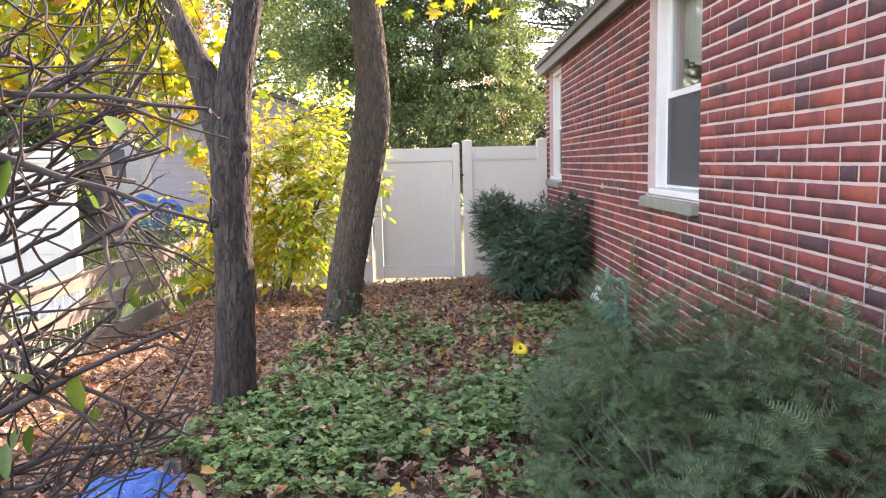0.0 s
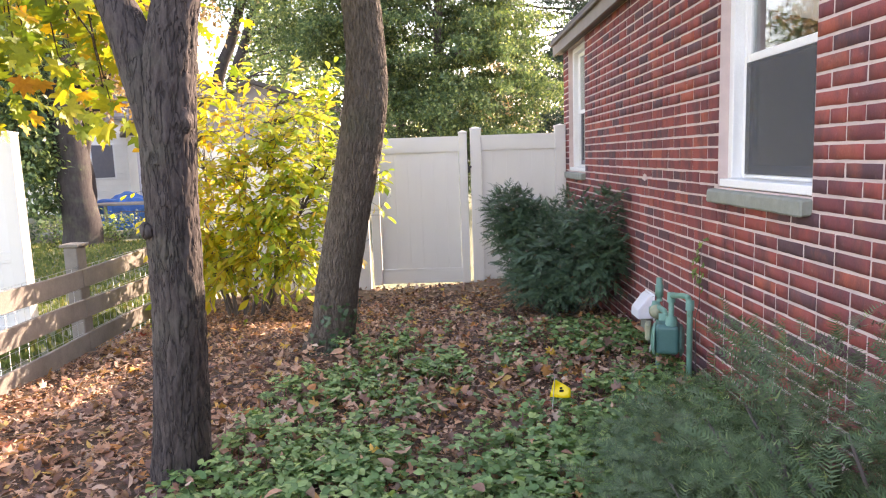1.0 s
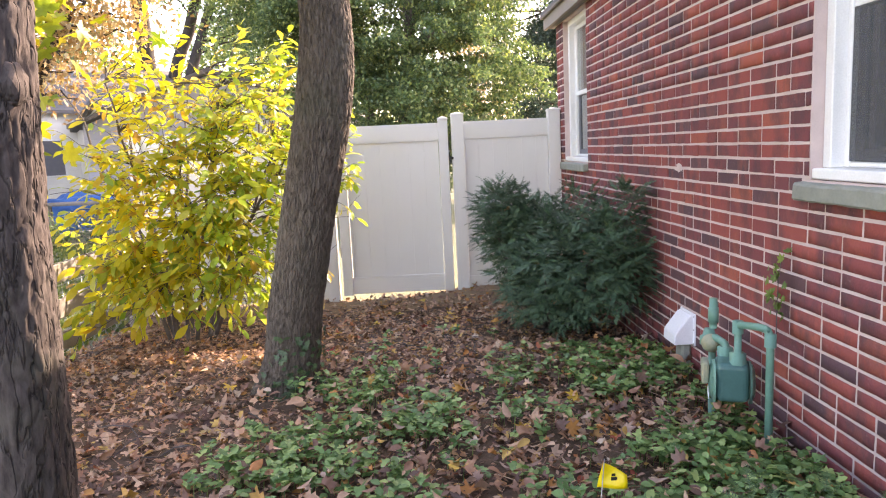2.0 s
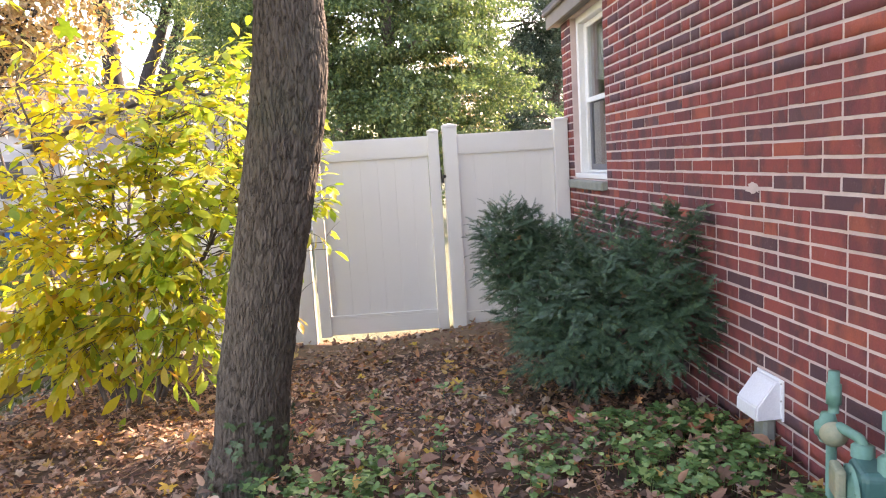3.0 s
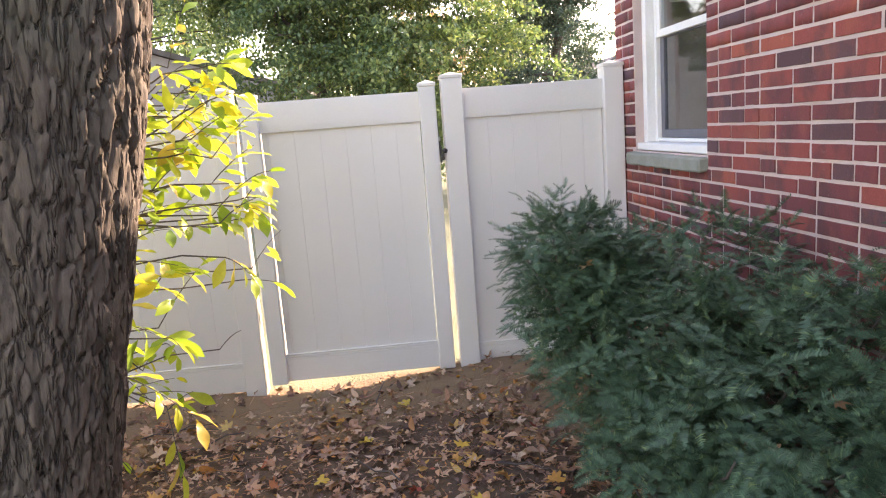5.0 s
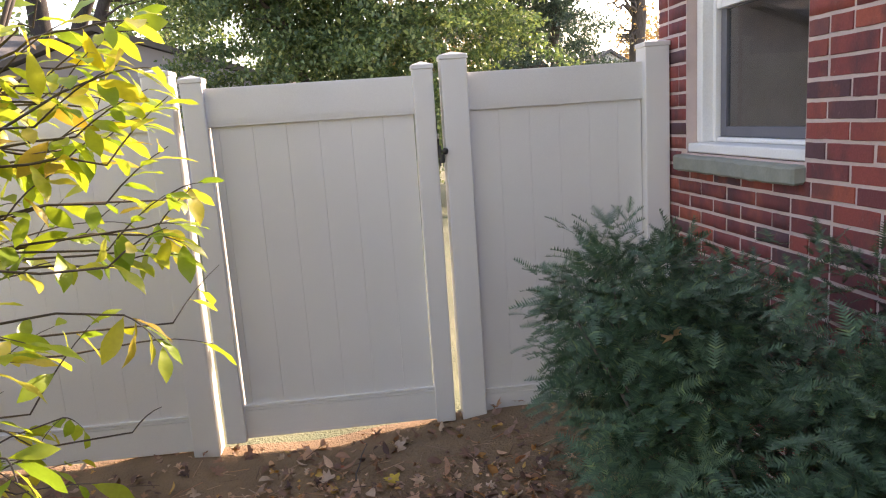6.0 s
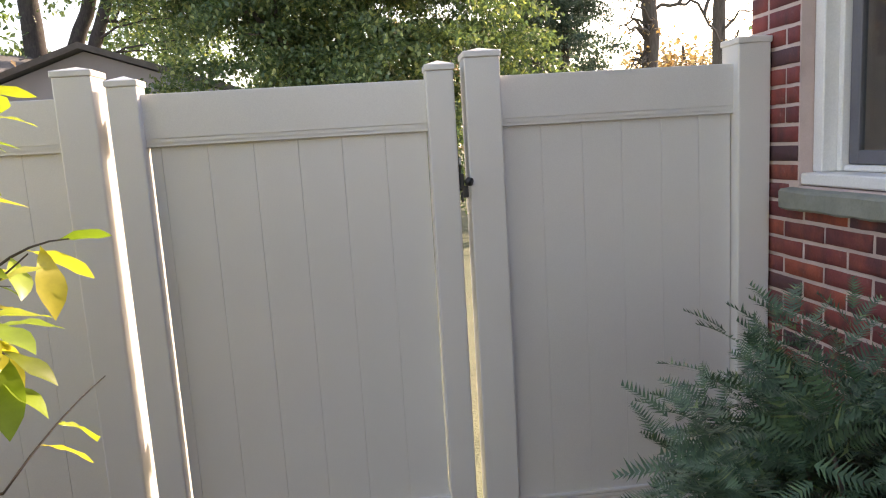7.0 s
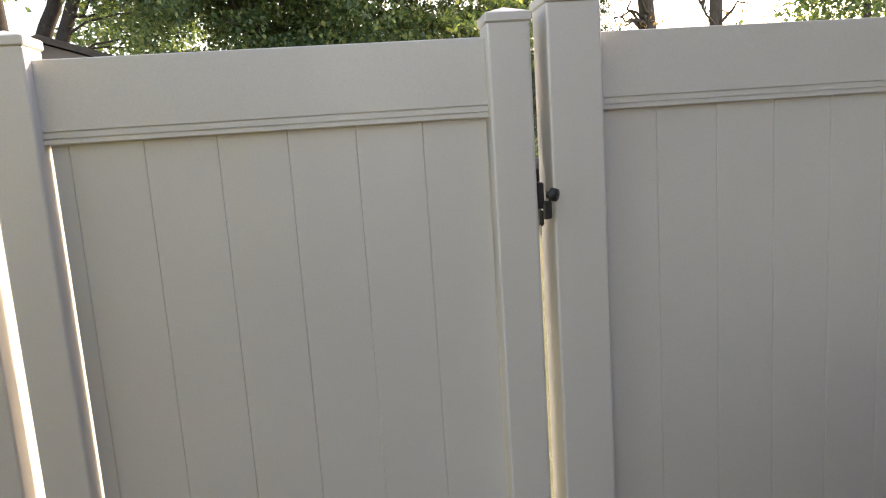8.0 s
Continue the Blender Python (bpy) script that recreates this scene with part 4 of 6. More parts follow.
extra = np.concatenate([rng.uniform((-2.2, 7.9, 0.6), (-1.0, 8.35, 2.0), (40, 3)), rng.uniform((-1.8, 7.85, 0.9), (-1.15, 8.2, 1.65), (34, 3)), rng.uniform((-1.35, 7.75, 0.35), (-0.85, 8.3, 1.9), (45, 3)), rng.uniform((-0.75, 8.25, 0.80), (-0.45, 8.7, 1.75), (14, 3)), rng.uniform((-1.2, 8.1, 1.9), (-0.85, 8.5, 2.15), (8, 3)), rng.uniform((-2.1, 8.1, 2.05), (-1.5, 8.5, 2.3), (10, 3)),
                        rng.uniform((-1.9, 7.7, 0.15), (-0.9, 8.0, 0.6), (16, 3)), rng.uniform((-1.95, 7.75, 0.18), (-0.95, 8.0, 1.45), (50, 3)),
                        rng.uniform((-2.5, 7.75, 0.15), (-0.95, 8.15, 1.35), (90, 3)), rng.uniform((-2.5, 7.75, 0.12), (-1.3, 8.1, 0.75), (48, 3)), rng.uniform((-2.2, 7.7, 0.25), (-1.15, 8.0, 1.1), (45, 3)), rng.uniform((-1.2, 8.0, 0.4), (-0.78, 8.5, 1.9), (38, 3)), rng.uniform((-2.5, 9.15, 0.9), (-1.2, 9.6, 2.05), (20, 3)), rng.uniform((-0.64, 8.4, 0.95), (-0.44, 8.7, 1.8), (13, 3))])
origins = np.concatenate([origins, extra])
outd = np.concatenate([outd, unit(extra - C)])
# the low side towards the gate is thin and lets the sun through
low = np.abs(origins[:, 2] - 0.83 * (origins[:, 1] - 7.6)) < 0.26
low &= (origins[:, 0] - origins[:, 1] + 7.6 > -2.3) & (origins[:, 0] - origins[:, 1] + 7.6 < -0.7) & (rng.random(len(origins)) < 0.7)
low |= np.random.default_rng(5).random(len(origins)) < 0.9 * ease(-1.95, -2.25, origins[:, 0])
origins, outd = origins[~low], outd[~low]
stems = []
for k in range(11):
    ang = k * 2.4
    top = C + R * np.array((0.75 * math.cos(ang), 0.7 * math.sin(ang), rng.uniform(0.2, 0.85)))
    stems.append(bend(o + np.array((0.16 * math.cos(ang), 0.14 * math.sin(ang), -0.03)), top, 0.12, 10, 0.02, rng))
for s_ in stems:
    v, f = tube(s_, np.linspace(0.017, 0.006, len(s_)), 7)
    arrays("stem", v - o, f, TWIG, shrub, True)
pieces = []
nodes_ = np.concatenate([s_[3:] for s_ in stems])
leaf_at, leaf_dir = [], []
for q, d in zip(origins, outd):
    away = nodes_ - q
    cost = np.linalg.norm(away, axis=1) + np.where(nodes_[:, 2] > q[2] - 0.02, 0.35, 0)
    root = nodes_[np.argmin(cost)]
    d = unit(d * np.array((1.0, 0.9, 0.5)) + np.array((0, 0, 0.22)) + rng.normal(0, 0.35, 3))
    tip = q + d * rng.uniform(0.14, 0.30)
    tip[0] = min(tip[0], -0.34)
    line = np.concatenate([bend(root, q, 0.03, 5, 0.012, rng), bend(q, tip, 0.012, 5)[1:]])
    pieces.append(tube(line, np.linspace(0.0042, 0.0012, len(line)), 4, False))
    m = rng.integers(9, 12)
    for s_ in np.linspace(0.25, 1.0, m):
        j = s_ * (len(line) - 1)
        i = min(int(j), len(line) - 2)
        leaf_at.append(line[i] + (line[i + 1] - line[i]) * (j - i))
        side = np.cross(d, (0, 0, 1.0)) * (1 if len(leaf_at) % 2 else -1)
        leaf_dir.append(d * (0.4 + 0.7 * s_ ** 3) + side * 0.8 + np.array((0, 0, -0.38)) + rng.normal(0, 0.28, 3))
v, f = join(pieces)
tagged(arrays("twig_work", v - o, f, TWIG, shrub, True), kind="stuff")
leaf_at, leaf_dir = np.array(leaf_at), np.array(leaf_dir)
# a low gap under the boughs, through which the sun reaches the ground
ray = leaf_at[:, 2] / 0.79
gap = (ray > 0.1) & (np.abs(leaf_at[:, 1] - ray - 7.70) < 0.30) & (leaf_at[:, 0] - ray > -2.5) & (leaf_at[:, 0] - ray < -1.0) & (rng.random(len(leaf_at)) < 0.95)
# leaves behind are thinned out so that sun reaches the front ones
gap |= leaf_at[:, 0] > -0.36
gap |= (leaf_at[:, 1] > 8.15) & (leaf_at[:, 2] < 1.8) & (leaf_at[:, 0] < -0.92) & (rng.random(len(leaf_at)) < 0.55)
leaf_at, leaf_dir = leaf_at[~gap], leaf_dir[~gap]
# the low leaves hang turned to the sun
turn = ease(1.7, 0.7, leaf_at[:, 2])[:, None]
up = unit(rng.normal(0, 0.40, (len(leaf_at), 3)) + np.array((0, 0, 1.0)) + turn * np.array((0.42, 0.42, -0.25)))
sizes_ = rng.uniform(0.068, 0.135, len(leaf_at)) * (1 + 0.1 * ease(1.2, 0.6, leaf_at[:, 2]))
fr = bases(leaf_dir, up)
green_side = rng.random(len(leaf_at)) < 0.2 + 0.72 * ease(-1.8, -1.0, leaf_at[:, 0])
for m_, mat_, lab_ in ((~green_side, YELLOW, "golden yellow oval leaves"), (green_side, LIME, "lime green oval leaves on the shaded side")):
    scatter("foliage", BROAD, leaf_at[m_] - o, fr[m_], sizes_[m_], mat_, shrub, True, lab_)

# ---- yews ----


def shoot_template(seed, n, fill):
    """One yew shoot: a drooping spine with a flat comb of needles on both sides; fill: how much of it they take up."""
    r = np.random.default_rng(seed)
    t = np.sort(np.concatenate([np.arange(n), np.arange(n) + fill, [n]])) / n
    spine = np.stack([0.05 * np.sin(3 * t + seed), t, -0.20 * t * t], 1)
    v, f = list(spine), []
    for i in range(n):
        u = (i + 0.5) / n
        for sd in (-1, 1):
            k = 2 * i
            ln = 0.30 * (1 - 0.5 * u ** 5) * min(1.0, 0.5 + 4 * u)
            e = np.array([sd * (0.88 - 0.45 * u ** 4), 0.48, 0.16 + r.normal(0, 0.12)])
            v.append((spine[k] + spine[k + 1]) / 2 + e * ln * r.uniform(0.85, 1.12))
            f.append((k, k + 1, len(v) - 1) if sd < 0 else (k + 1, k, len(v) - 1))
    v.append(spine[0] + np.array([0.03, 0, 0]))
    f.append((0, len(v) - 1, len(t) - 1))
    return np.array(v), np.array(f)


CLOSE_SHOOTS = [shoot_template(i, 12, 0.85) for i in range(5)]
OPEN_SHOOTS = [shoot_template(i, 10, 0.5) for i in range(5)]


def yew(name, label, blobs, count, size, rng, base, keep, mat, shoots):
    """Spreading yew: limbs from one base to boughs on lumpy masses, each bough a flat fan of shoots."""
    y = holder(name, base, label, "shrub")
    o_ = np.array(base)
    at, out = [], []
    total = sum(b[2] for b in blobs)
    for c, r, wgt in blobs:
        p, d = shell_points(int(count * wgt / total), c, r, rng, 0.42, 6.5, 0.27)
        at.append(p)
        out.append(d)
    at, out = np.concatenate(at), np.concatenate(out)
    ok = keep(at + 0.10 * out) & (at[:, 2] > ground_z(at[:, 0], at[:, 1]) + 0.04)
    at, out = at[ok], out[ok]
    pieces_ = []
    for q in at[rng.choice(len(at), 70, False)]:
        pieces_.append(limb_pieces(o_ + rng.normal(0, 0.06, 3) * (1, 1, 0), q, 0.014, 0.003, -0.06, 8, 0.02, 5, rng))
    v_, f_ = join(pieces_)
    arrays("branchwork", v_ - o_, f_, TWIG, y, True)
    along = unit(out * np.array((1, 1, 0.55)) + np.array((0, 0, 0.10)) + rng.normal(0, 0.30, out.shape))
    flat = unit(rng.normal(0, 0.28, out.shape) + np.array((0, 0, 1.0)) + 0.65 * out)
    side = unit(np.cross(along, flat))
    place, heading, top = [], [], []
    # side shoots leave the bough's stem in turn, the last one carries it on
    for u, turn in ((0.05, -0.95), (0.20, 0.9), (0.45, -0.75), (0.62, 0.65), (0.90, 0.0)):
        w = turn + rng.normal(0, 0.14, (len(at), 1))
        place.append(at + along * (u * size * 1.25) - np.array((0, 0, 0.18)) * size * u * u + rng.normal(0, 0.005, at.shape))
        heading.append(along * np.cos(w) + side * np.sin(w) + rng.normal(0, 0.10, at.shape))
        top.append(unit(flat + rng.normal(0, 0.16, at.shape)))
    place, heading, top = np.concatenate(place), np.concatenate(heading), np.concatenate(top)
    fr_ = bases(heading, top)
    grp = rng.integers(0, len(shoots), len(place))
    sizes = size * np.tile(rng.uniform(0.75, 1.2, len(at)), 5) * rng.uniform(0.75, 1.2, len(place))
    masses = []
    for g_ in range(len(shoots)):
        m_ = grp == g_
        tv, tf = shoots[g_]
        vv = np.einsum("nij,vj->nvi", fr_[m_], tv) * sizes[m_][:, None, None] + (place[m_] - o_)[:, None, :]
        masses.append((vv.reshape(-1, 3), (tf[None] + (np.arange(m_.sum()) * len(tv))[:, None, None]).reshape(-1, 3)))
    v_, f_ = join(masses)
    arrays("foliage", v_, f_, mat, y)
    return y


yew("yew_shrub", "dark green spreading yew against the brick wall", [
    ((1.06, 8.30, 0.56), (0.34, 0.64, 0.39), 5), ((0.885, 8.40, 0.765), (0.235, 0.33, 0.24), 2.2), ((0.80, 8.38, 0.945), (0.165, 0.20, 0.16), 1.5), ((1.22, 7.70, 0.55), (0.33, 0.48, 0.36), 4),
    ((1.44, 7.50, 0.76), (0.13, 0.34, 0.23), 1.4), ((1.06, 7.78, 0.34), (0.28, 0.36, 0.23), 2.2), ((1.45, 7.24, 0.60), (0.13, 0.19, 0.24), 1.2), ((1.35, 8.3, 0.77), (0.22, 0.52, 0.26), 1.6), ((1.53, 7.34, 1.02), (0.05, 0.10, 0.11), 0.3)],
    2700, 0.070, np.random.default_rng(5), (1.15, 8.1, float(ground_z(1.15, 8.1))), lambda p: (p[:, 0] < FACE - 0.03) & (p[:, 2] > 0.10 + 0.15 * (p[:, 0] > 1.3)), YEW, CLOSE_SHOOTS)
yew("spreading_yew", "large soft green spreading evergreen beside the brick wall", [
    ((1.28, 2.5, 0.60), (0.30, 0.65, 0.42), 5), ((1.00, 3.5, 0.34), (0.37, 0.62, 0.30), 5.4), ((0.98, 3.22, 0.84), (0.18, 0.30, 0.20), 1.8), ((1.36, 1.5, 0.62), (0.24, 0.7, 0.45), 3.4), ((1.06, 4.25, 0.30), (0.24, 0.40, 0.24), 2.3), ((1.42, 2.7, 0.78), (0.14, 0.42, 0.28), 1.6), ((1.12, 3.95, 0.48), (0.24, 0.34, 0.17), 1.7), ((1.42, 3.25, 0.74), (0.17, 0.34, 0.26), 2.4), ((1.30, 3.7, 0.46), (0.24, 0.42, 0.24), 2.0)],
    3500, 0.068, np.random.default_rng(6), (1.2, 2.9, float(ground_z(1.2, 2.9))), lambda p: (p[:, 0] < FACE - 0.03) & (p[:, 0] > 0.58), SOFT_YEW, OPEN_SHOOTS)

# ---- ground cover and fallen leaves ----
rng = np.random.default_rng(33)
n = 11000
px, py = rng.uniform(-1.5, 1.6, n), rng.uniform(2.6, 8.2, n)
edge = np.array([noise.noise(Vector((a * 1.7, b * 1.7, 0.3))) for a, b in zip(px, py)])
left = -0.75 - 0.35 * ease(5.2, 3.2, py) + 0.25 * ease(5.6, 6.8, py)
dens = ease(-0.12, 0.1, px - left) * ease(7.1, 6.3, py + 0.6 * edge) * ease(3.25, 3.85, py) + 0.9 * ease(0.9, 1.2, px) * ease(7.6, 7.0, py)
track = np.exp(-((px - 0.28 - 0.16 * np.sin(py * 1.3)) / 0.17) ** 2) * ease(4.0, 4.8, py)
patch = np.array([noise.noise(Vector((a * 3.4 + 5, b * 3.4, 1.7))) for a, b in zip(px, py)])
dens = dens + 0.55 * ease(0.45, 0.8, px) * ease(7.75, 7.3, py) * ease(6.2, 6.6, py) + 0.05 * ease(8.4, 7.4, py) * ease(-0.6, 0.0, px)
dens = dens * (1 - 0.8 * track) * np.clip(0.75 + 1.3 * edge, 0, 1) * (1 - ease(4.7, 5.4, py) * (1 - np.clip(0.74 + 2.6 * patch + 0.8 * ease(0.9, 1.15, px) * ease(6.4, 5.9, py), 0.08, 1)))
dens = dens * ease(0.8, 1.2, np.hypot((px + 0.98) / 0.36, (py - 3.55) / 0.36))
dens = dens * (1 - 0.97 * np.exp(-((px - 1.15) / 0.40) ** 2 - ((py - 6.15) / 0.36) ** 2))
thin = np.array([noise.noise(Vector((a * 6.1, b * 6.1, 4.4))) for a, b in zip(px, py)])
dens = dens * (1 - ease(4.9, 5.6, py) * (0.25 + 0.75 * ease(0.15, 0.5, px)) * (1 - np.clip(0.52 + 1.6 * thin, 0.08, 1.0)))
dens = np.maximum(dens, 0.75 * ease(0.85, 1.05, px) * ease(1.6, 1.45, px) * ease(6.2, 6.4, py) * ease(7.3, 7.0, py))
ok = rng.random(n) < dens
px, py = px[ok], py[ok]
tops = rng.uniform(0.05, 0.12, len(px))
per = 6
ang = np.repeat(rng.uniform(0, 6.28, len(px)), per) + np.tile(np.arange(per) * 1.05, len(px)) + rng.normal(0, 0.2, len(px) * per)
tilt = rng.uniform(-0.25, 0.55, len(ang))
along = np.stack([np.cos(ang), np.sin(ang), tilt], 1)
at = np.stack([np.repeat(px, per), np.repeat(py, per), np.repeat(ground_z(px, py) + tops, per) + rng.normal(0, 0.012, len(ang))], 1)
fr = bases(along, np.stack([rng.normal(0, 0.3, len(ang)), rng.normal(0, 0.3, len(ang)), np.ones(len(ang))], 1))
blade_v, _f = maple_blade(0.2, 50)
small_lobed = (blade_v[[0, 1, 3, 5, 7, 9, 10, 11, 13, 15, 17]], np.array([(0, 1 + i, 1 + (i + 1) % 10) for i in range(10)]))
whorl = np.repeat(rng.random(len(px)) < 0.5, per)
for m_, tpl, lo, hi in ((whorl, oval_leaf(0.66, 0.1, 0.15), 0.026, 0.050), (~whorl, small_lobed, 0.034, 0.062)):
    cover = scatter("ground_cover", tpl, at[m_], fr[m_], rng.uniform(lo, hi, m_.sum()), IVY, None, True)
    tagged(cover, "low green ground cover of small leaf whorls", "ground cover", kind="stuff")
pieces = [tube(np.array([(a, b, c), (a + 0.01, b, c + t)]), [0.0018, 0.0015], 3, False) for a, b, c, t in zip(px, py, ground_z(px, py) - 0.01, tops + 0.01)]
v, f = join(pieces)
tagged(arrays("ground_cover_stalks", v, f, IVY), "thin green stalks of the ground cover", "ground cover", kind="stuff")

n = 26000
lx, ly = rng.uniform(-2.75, 1.64, n), rng.uniform(0.6, 9.95, n)
thin = 1 - 0.80 * ease(9.0, 9.7, ly + 0.5 * ease(0.2, 1.2, lx) + 0.25 * np.sin(lx * 7))
ok = rng.random(n) < thin
lx, ly = lx[ok], ly[ok]
n = len(lx)
a = rng.uniform(0, 6.28, n)
up = unit(rng.normal(0, 0.42, (n, 3)) + np.array((0, 0, 1.0)))
fr = bases(np.stack([np.cos(a), np.sin(a), rng.normal(0, 0.25, n)], 1), up)
at = np.stack([lx, ly, ground_z(lx, ly) + 0.004 + 0.028 * rng.random(n) ** 1.5 + np.where((rng.random(n) < 0.12 + 0.2 * ease(4.6, 5.4, ly)) & (ly > 3.2) & (ly < 7.3) & (lx > -0.8), 0.06 + 0.05 * rng.random(n), 0)], 1)
size = 0.026 + 0.066 * rng.random(n) ** 2.0
grp = rng.choice(6, n, p=(0.13, 0.12, 0.11, 0.08, 0.28, 0.28))
kinds = [CURLED[0], CURLED[1], CURLED[2], MAPLES[0], oval_leaf(0.5, 0.25, 0.3), oval_leaf(0.45, -0.2, -0.3)]
for g_, tpl in enumerate(kinds):
    m_ = grp == g_
    litter = scatter("fallen_leaves", tpl, at[m_], fr[m_], size[m_], LITTER)
    tagged(litter, "brown, tan and orange fallen leaves covering the soil", "fallen leaves", kind="stuff")

n = 17000
lx, ly, a = rng.uniform(-2.6, 1.5, n), rng.uniform(2.4, 9.4, n), rng.uniform(0, 6.28, n)
fr = bases(np.stack([np.cos(a), np.sin(a), rng.normal(0, 0.3, n)], 1), unit(rng.normal(0, 0.5, (n, 3)) + np.array((0, 0, 1.0))))
tagged(scatter("fallen_leaves", DIAMOND, np.stack([lx, ly, ground_z(lx, ly) + 0.012 + 0.03 * rng.random(n)], 1), fr, rng.uniform(0.012, 0.036, n), LITTER), "crumbled brown leaf bits on the litter", "fallen leaves", kind="stuff")

# fresh yellow and orange leaves that stand out on the litter
blade = []
for i in range(4):
    v, f = maple_blade(0.35, 30 + i)
    me_ob = arrays("fallen_leaf", v * 0.088, f, FALLEN)
    blade.append(me_ob)
    tagged(me_ob, "bright yellow-orange maple leaf lying on brown litter", "leaf", "bright fallen leaves")
spots = [(-0.7, 5.0), (0.05, 8.3), (-0.05, 8.95), (0.35, 8.75), (-0.55, 7.6), (0.62, 7.35), (0.2, 7.0), (-1.0, 6.9), (-1.4, 6.0), (-1.7, 7.0), (0.48, 9.05), (0.15, 9.3), (-0.25, 9.2), (-0.9, 6.2), (0.75, 6.7), (0.0, 7.7), (0.35, 6.3), (-1.9, 6.4), (-2.1, 5.4), (-1.5, 5.2),
         (-1.2, 4.1), (-1.8, 4.5), (0.3, 5.4), (-0.1, 4.6), (-0.5, 8.2), (0.7, 8.3), (-0.3, 8.6), (-1.1, 7.4), (1.1, 6.5), (0.9, 6.1), (0.55, 5.8), (-0.2, 6.8), (-1.3, 8.0), (0.4, 8.2), (-0.8, 9.3), (-1.6, 3.6), (-0.9, 3.4), (-0.4, 3.2), (0.1, 3.4), (0.25, 3.9)]
for i, (x, y) in enumerate(spots):
    m_ = pose(x, y, float(ground_z(x, y)) + (0.12 if y < 6.4 and x > -0.7 else 0.035), rng.uniform(-22, 22), rng.uniform(-22, 22), rng.uniform(0, 360))
    if i < 4:
        blade[i].matrix_basis = m_
    else:
        copy_thing(blade[i % 4], m_)

# a few leaves caught in the yews
v, f = maple_blade(0.6, 41)
dry_leaf = tagged(arrays("fallen_leaf", v * 0.06, f, DRY), "dry tan leaf lying on the litter by the yew", "leaf", "caught leaves")
dry_leaf.matrix_basis = pose(0.70, 7.20, float(ground_z(0.70, 7.20)) + 0.04, 12, -9, 130)
for x, y, z in ((0.98, 7.62, 0.60), (1.10, 7.45, 0.52), (0.92, 8.05, 0.74), (1.22, 7.38, 0.72), (0.80, 8.10, 0.95), (1.02, 7.50, 0.38), (1.18, 7.32, 0.46), (1.15, 3.4, 0.62), (0.92, 4.0, 0.55)):
    lf = copy_thing(dry_leaf, pose(x, y, z, rng.uniform(-40, 40), rng.uniform(-40, 40), rng.uniform(0, 360)))
    tagged(lf, "dry tan leaf caught in evergreen shoots", "leaf", "caught leaves")

# bits of straw and thin twig in the litter
n = 6500
sx, sy, a = rng.uniform(-2.6, 1.5, n), rng.uniform(2.5, 9.6, n), rng.uniform(0, 6.28, n)
STICK = (np.array([(-0.012, 0, 0), (0.012, 0, 0), (0.010, 1, 0.01), (-0.010, 1, 0.01), (0, 0, 0.02), (0, 1, 0.025)]), np.array([(0, 1, 2, 3), (1, 4, 5, 2), (4, 0, 3, 5)]))
tagged(scatter("leaf_litter_straw", STICK, np.stack([sx, sy, ground_z(sx, sy) + rng.uniform(0.015, 0.045, n)], 1), bases(np.stack([np.cos(a), np.sin(a), rng.normal(0, 0.08, n)], 1), np.array([(0, 0, 1.0)] * n)), 0.035 + 0.12 * rng.random(n) ** 2.5, LITTER), "thin straw and twig bits among the leaves", "fallen leaves", kind="stuff")

# twigs lying about
for i in range(120):
    x, y = (rng.uniform(-2.3, 1.0), rng.uniform(3.2, 9.4)) if i < 50 else (rng.uniform(-0.4, 0.75), rng.uniform(6.2, 8.3))
    ln, a = (rng.uniform(0.12, 0.5) if i < 50 else rng.uniform(0.08, 0.3)), rng.uniform(0, 6.28)
    q = np.array((x + ln * math.cos(a), y + ln * math.sin(a)))
    line = bend((x, y, float(ground_z(x, y)) + 0.03), (*q, float(ground_z(*q)) + 0.035), 0.0, 6, 0.012, rng)
    v, f = tube(line, np.linspace(0.0045, 0.002, 6), 5)
    tagged(arrays("fallen_twig", v - line[0], f, TWIG, None, True), "thin bare brown twig lying on leaves", "twig", "fallen twigs").location = line[0]

# ---- gas meter ----
meter = holder("gas_meter", (1.48, 5.8, float(ground_z(1.48, 5.8))), "weathered green gas meter with pipes at the brick wall", "gas meter")
o = Vector(meter.location)


def lathe(name, axis_pts, radii, mat, parent, sides=20, label=""):
    v_, f_ = tube(np.array(axis_pts) - np.array(o), radii, sides)
    return arrays(name, v_, f_, mat, parent, True, label)


# the body stands turned to the path, between two round cast flanges
swing = Matrix.Translation(Vector((1.4875, 5.79, 0)) - o) @ Matrix.Rotation(radians(-21), 4, "Z") @ Matrix.Translation(-Vector((1.4875, 5.79, 0)) + o)


def turned(ob):
    ob.data.transform(swing)
    return ob


body = turned(part("meter_body", box(bmesh.new(), Vector((1.42, 5.715, 0.255)) - o, Vector((1.555, 5.865, 0.43)) - o, 0.026, 4), METER_DARK, meter, "rounded dark green meter body"))
for x, d in ((1.420, -1), (1.555, 1)):
    c = turned(lathe("side_cover", [(x, 5.79, 0.330), (x + 0.008 * d, 5.79, 0.330), (x + 0.013 * d, 5.79, 0.330), (x + 0.024 * d, 5.79, 0.330)], [0.094, 0.094, 0.082, 0.064], METER, body, 28))
    for k in range(8):
        y, z = 5.79 + 0.086 * math.cos(k * 0.785 + 0.3), 0.330 + 0.086 * math.sin(k * 0.785 + 0.3)
        turned(lathe("bolt", [(x + 0.007 * d, y, z), (x + 0.015 * d, y, z)], [0.0065, 0.0065], METER, c, 6))
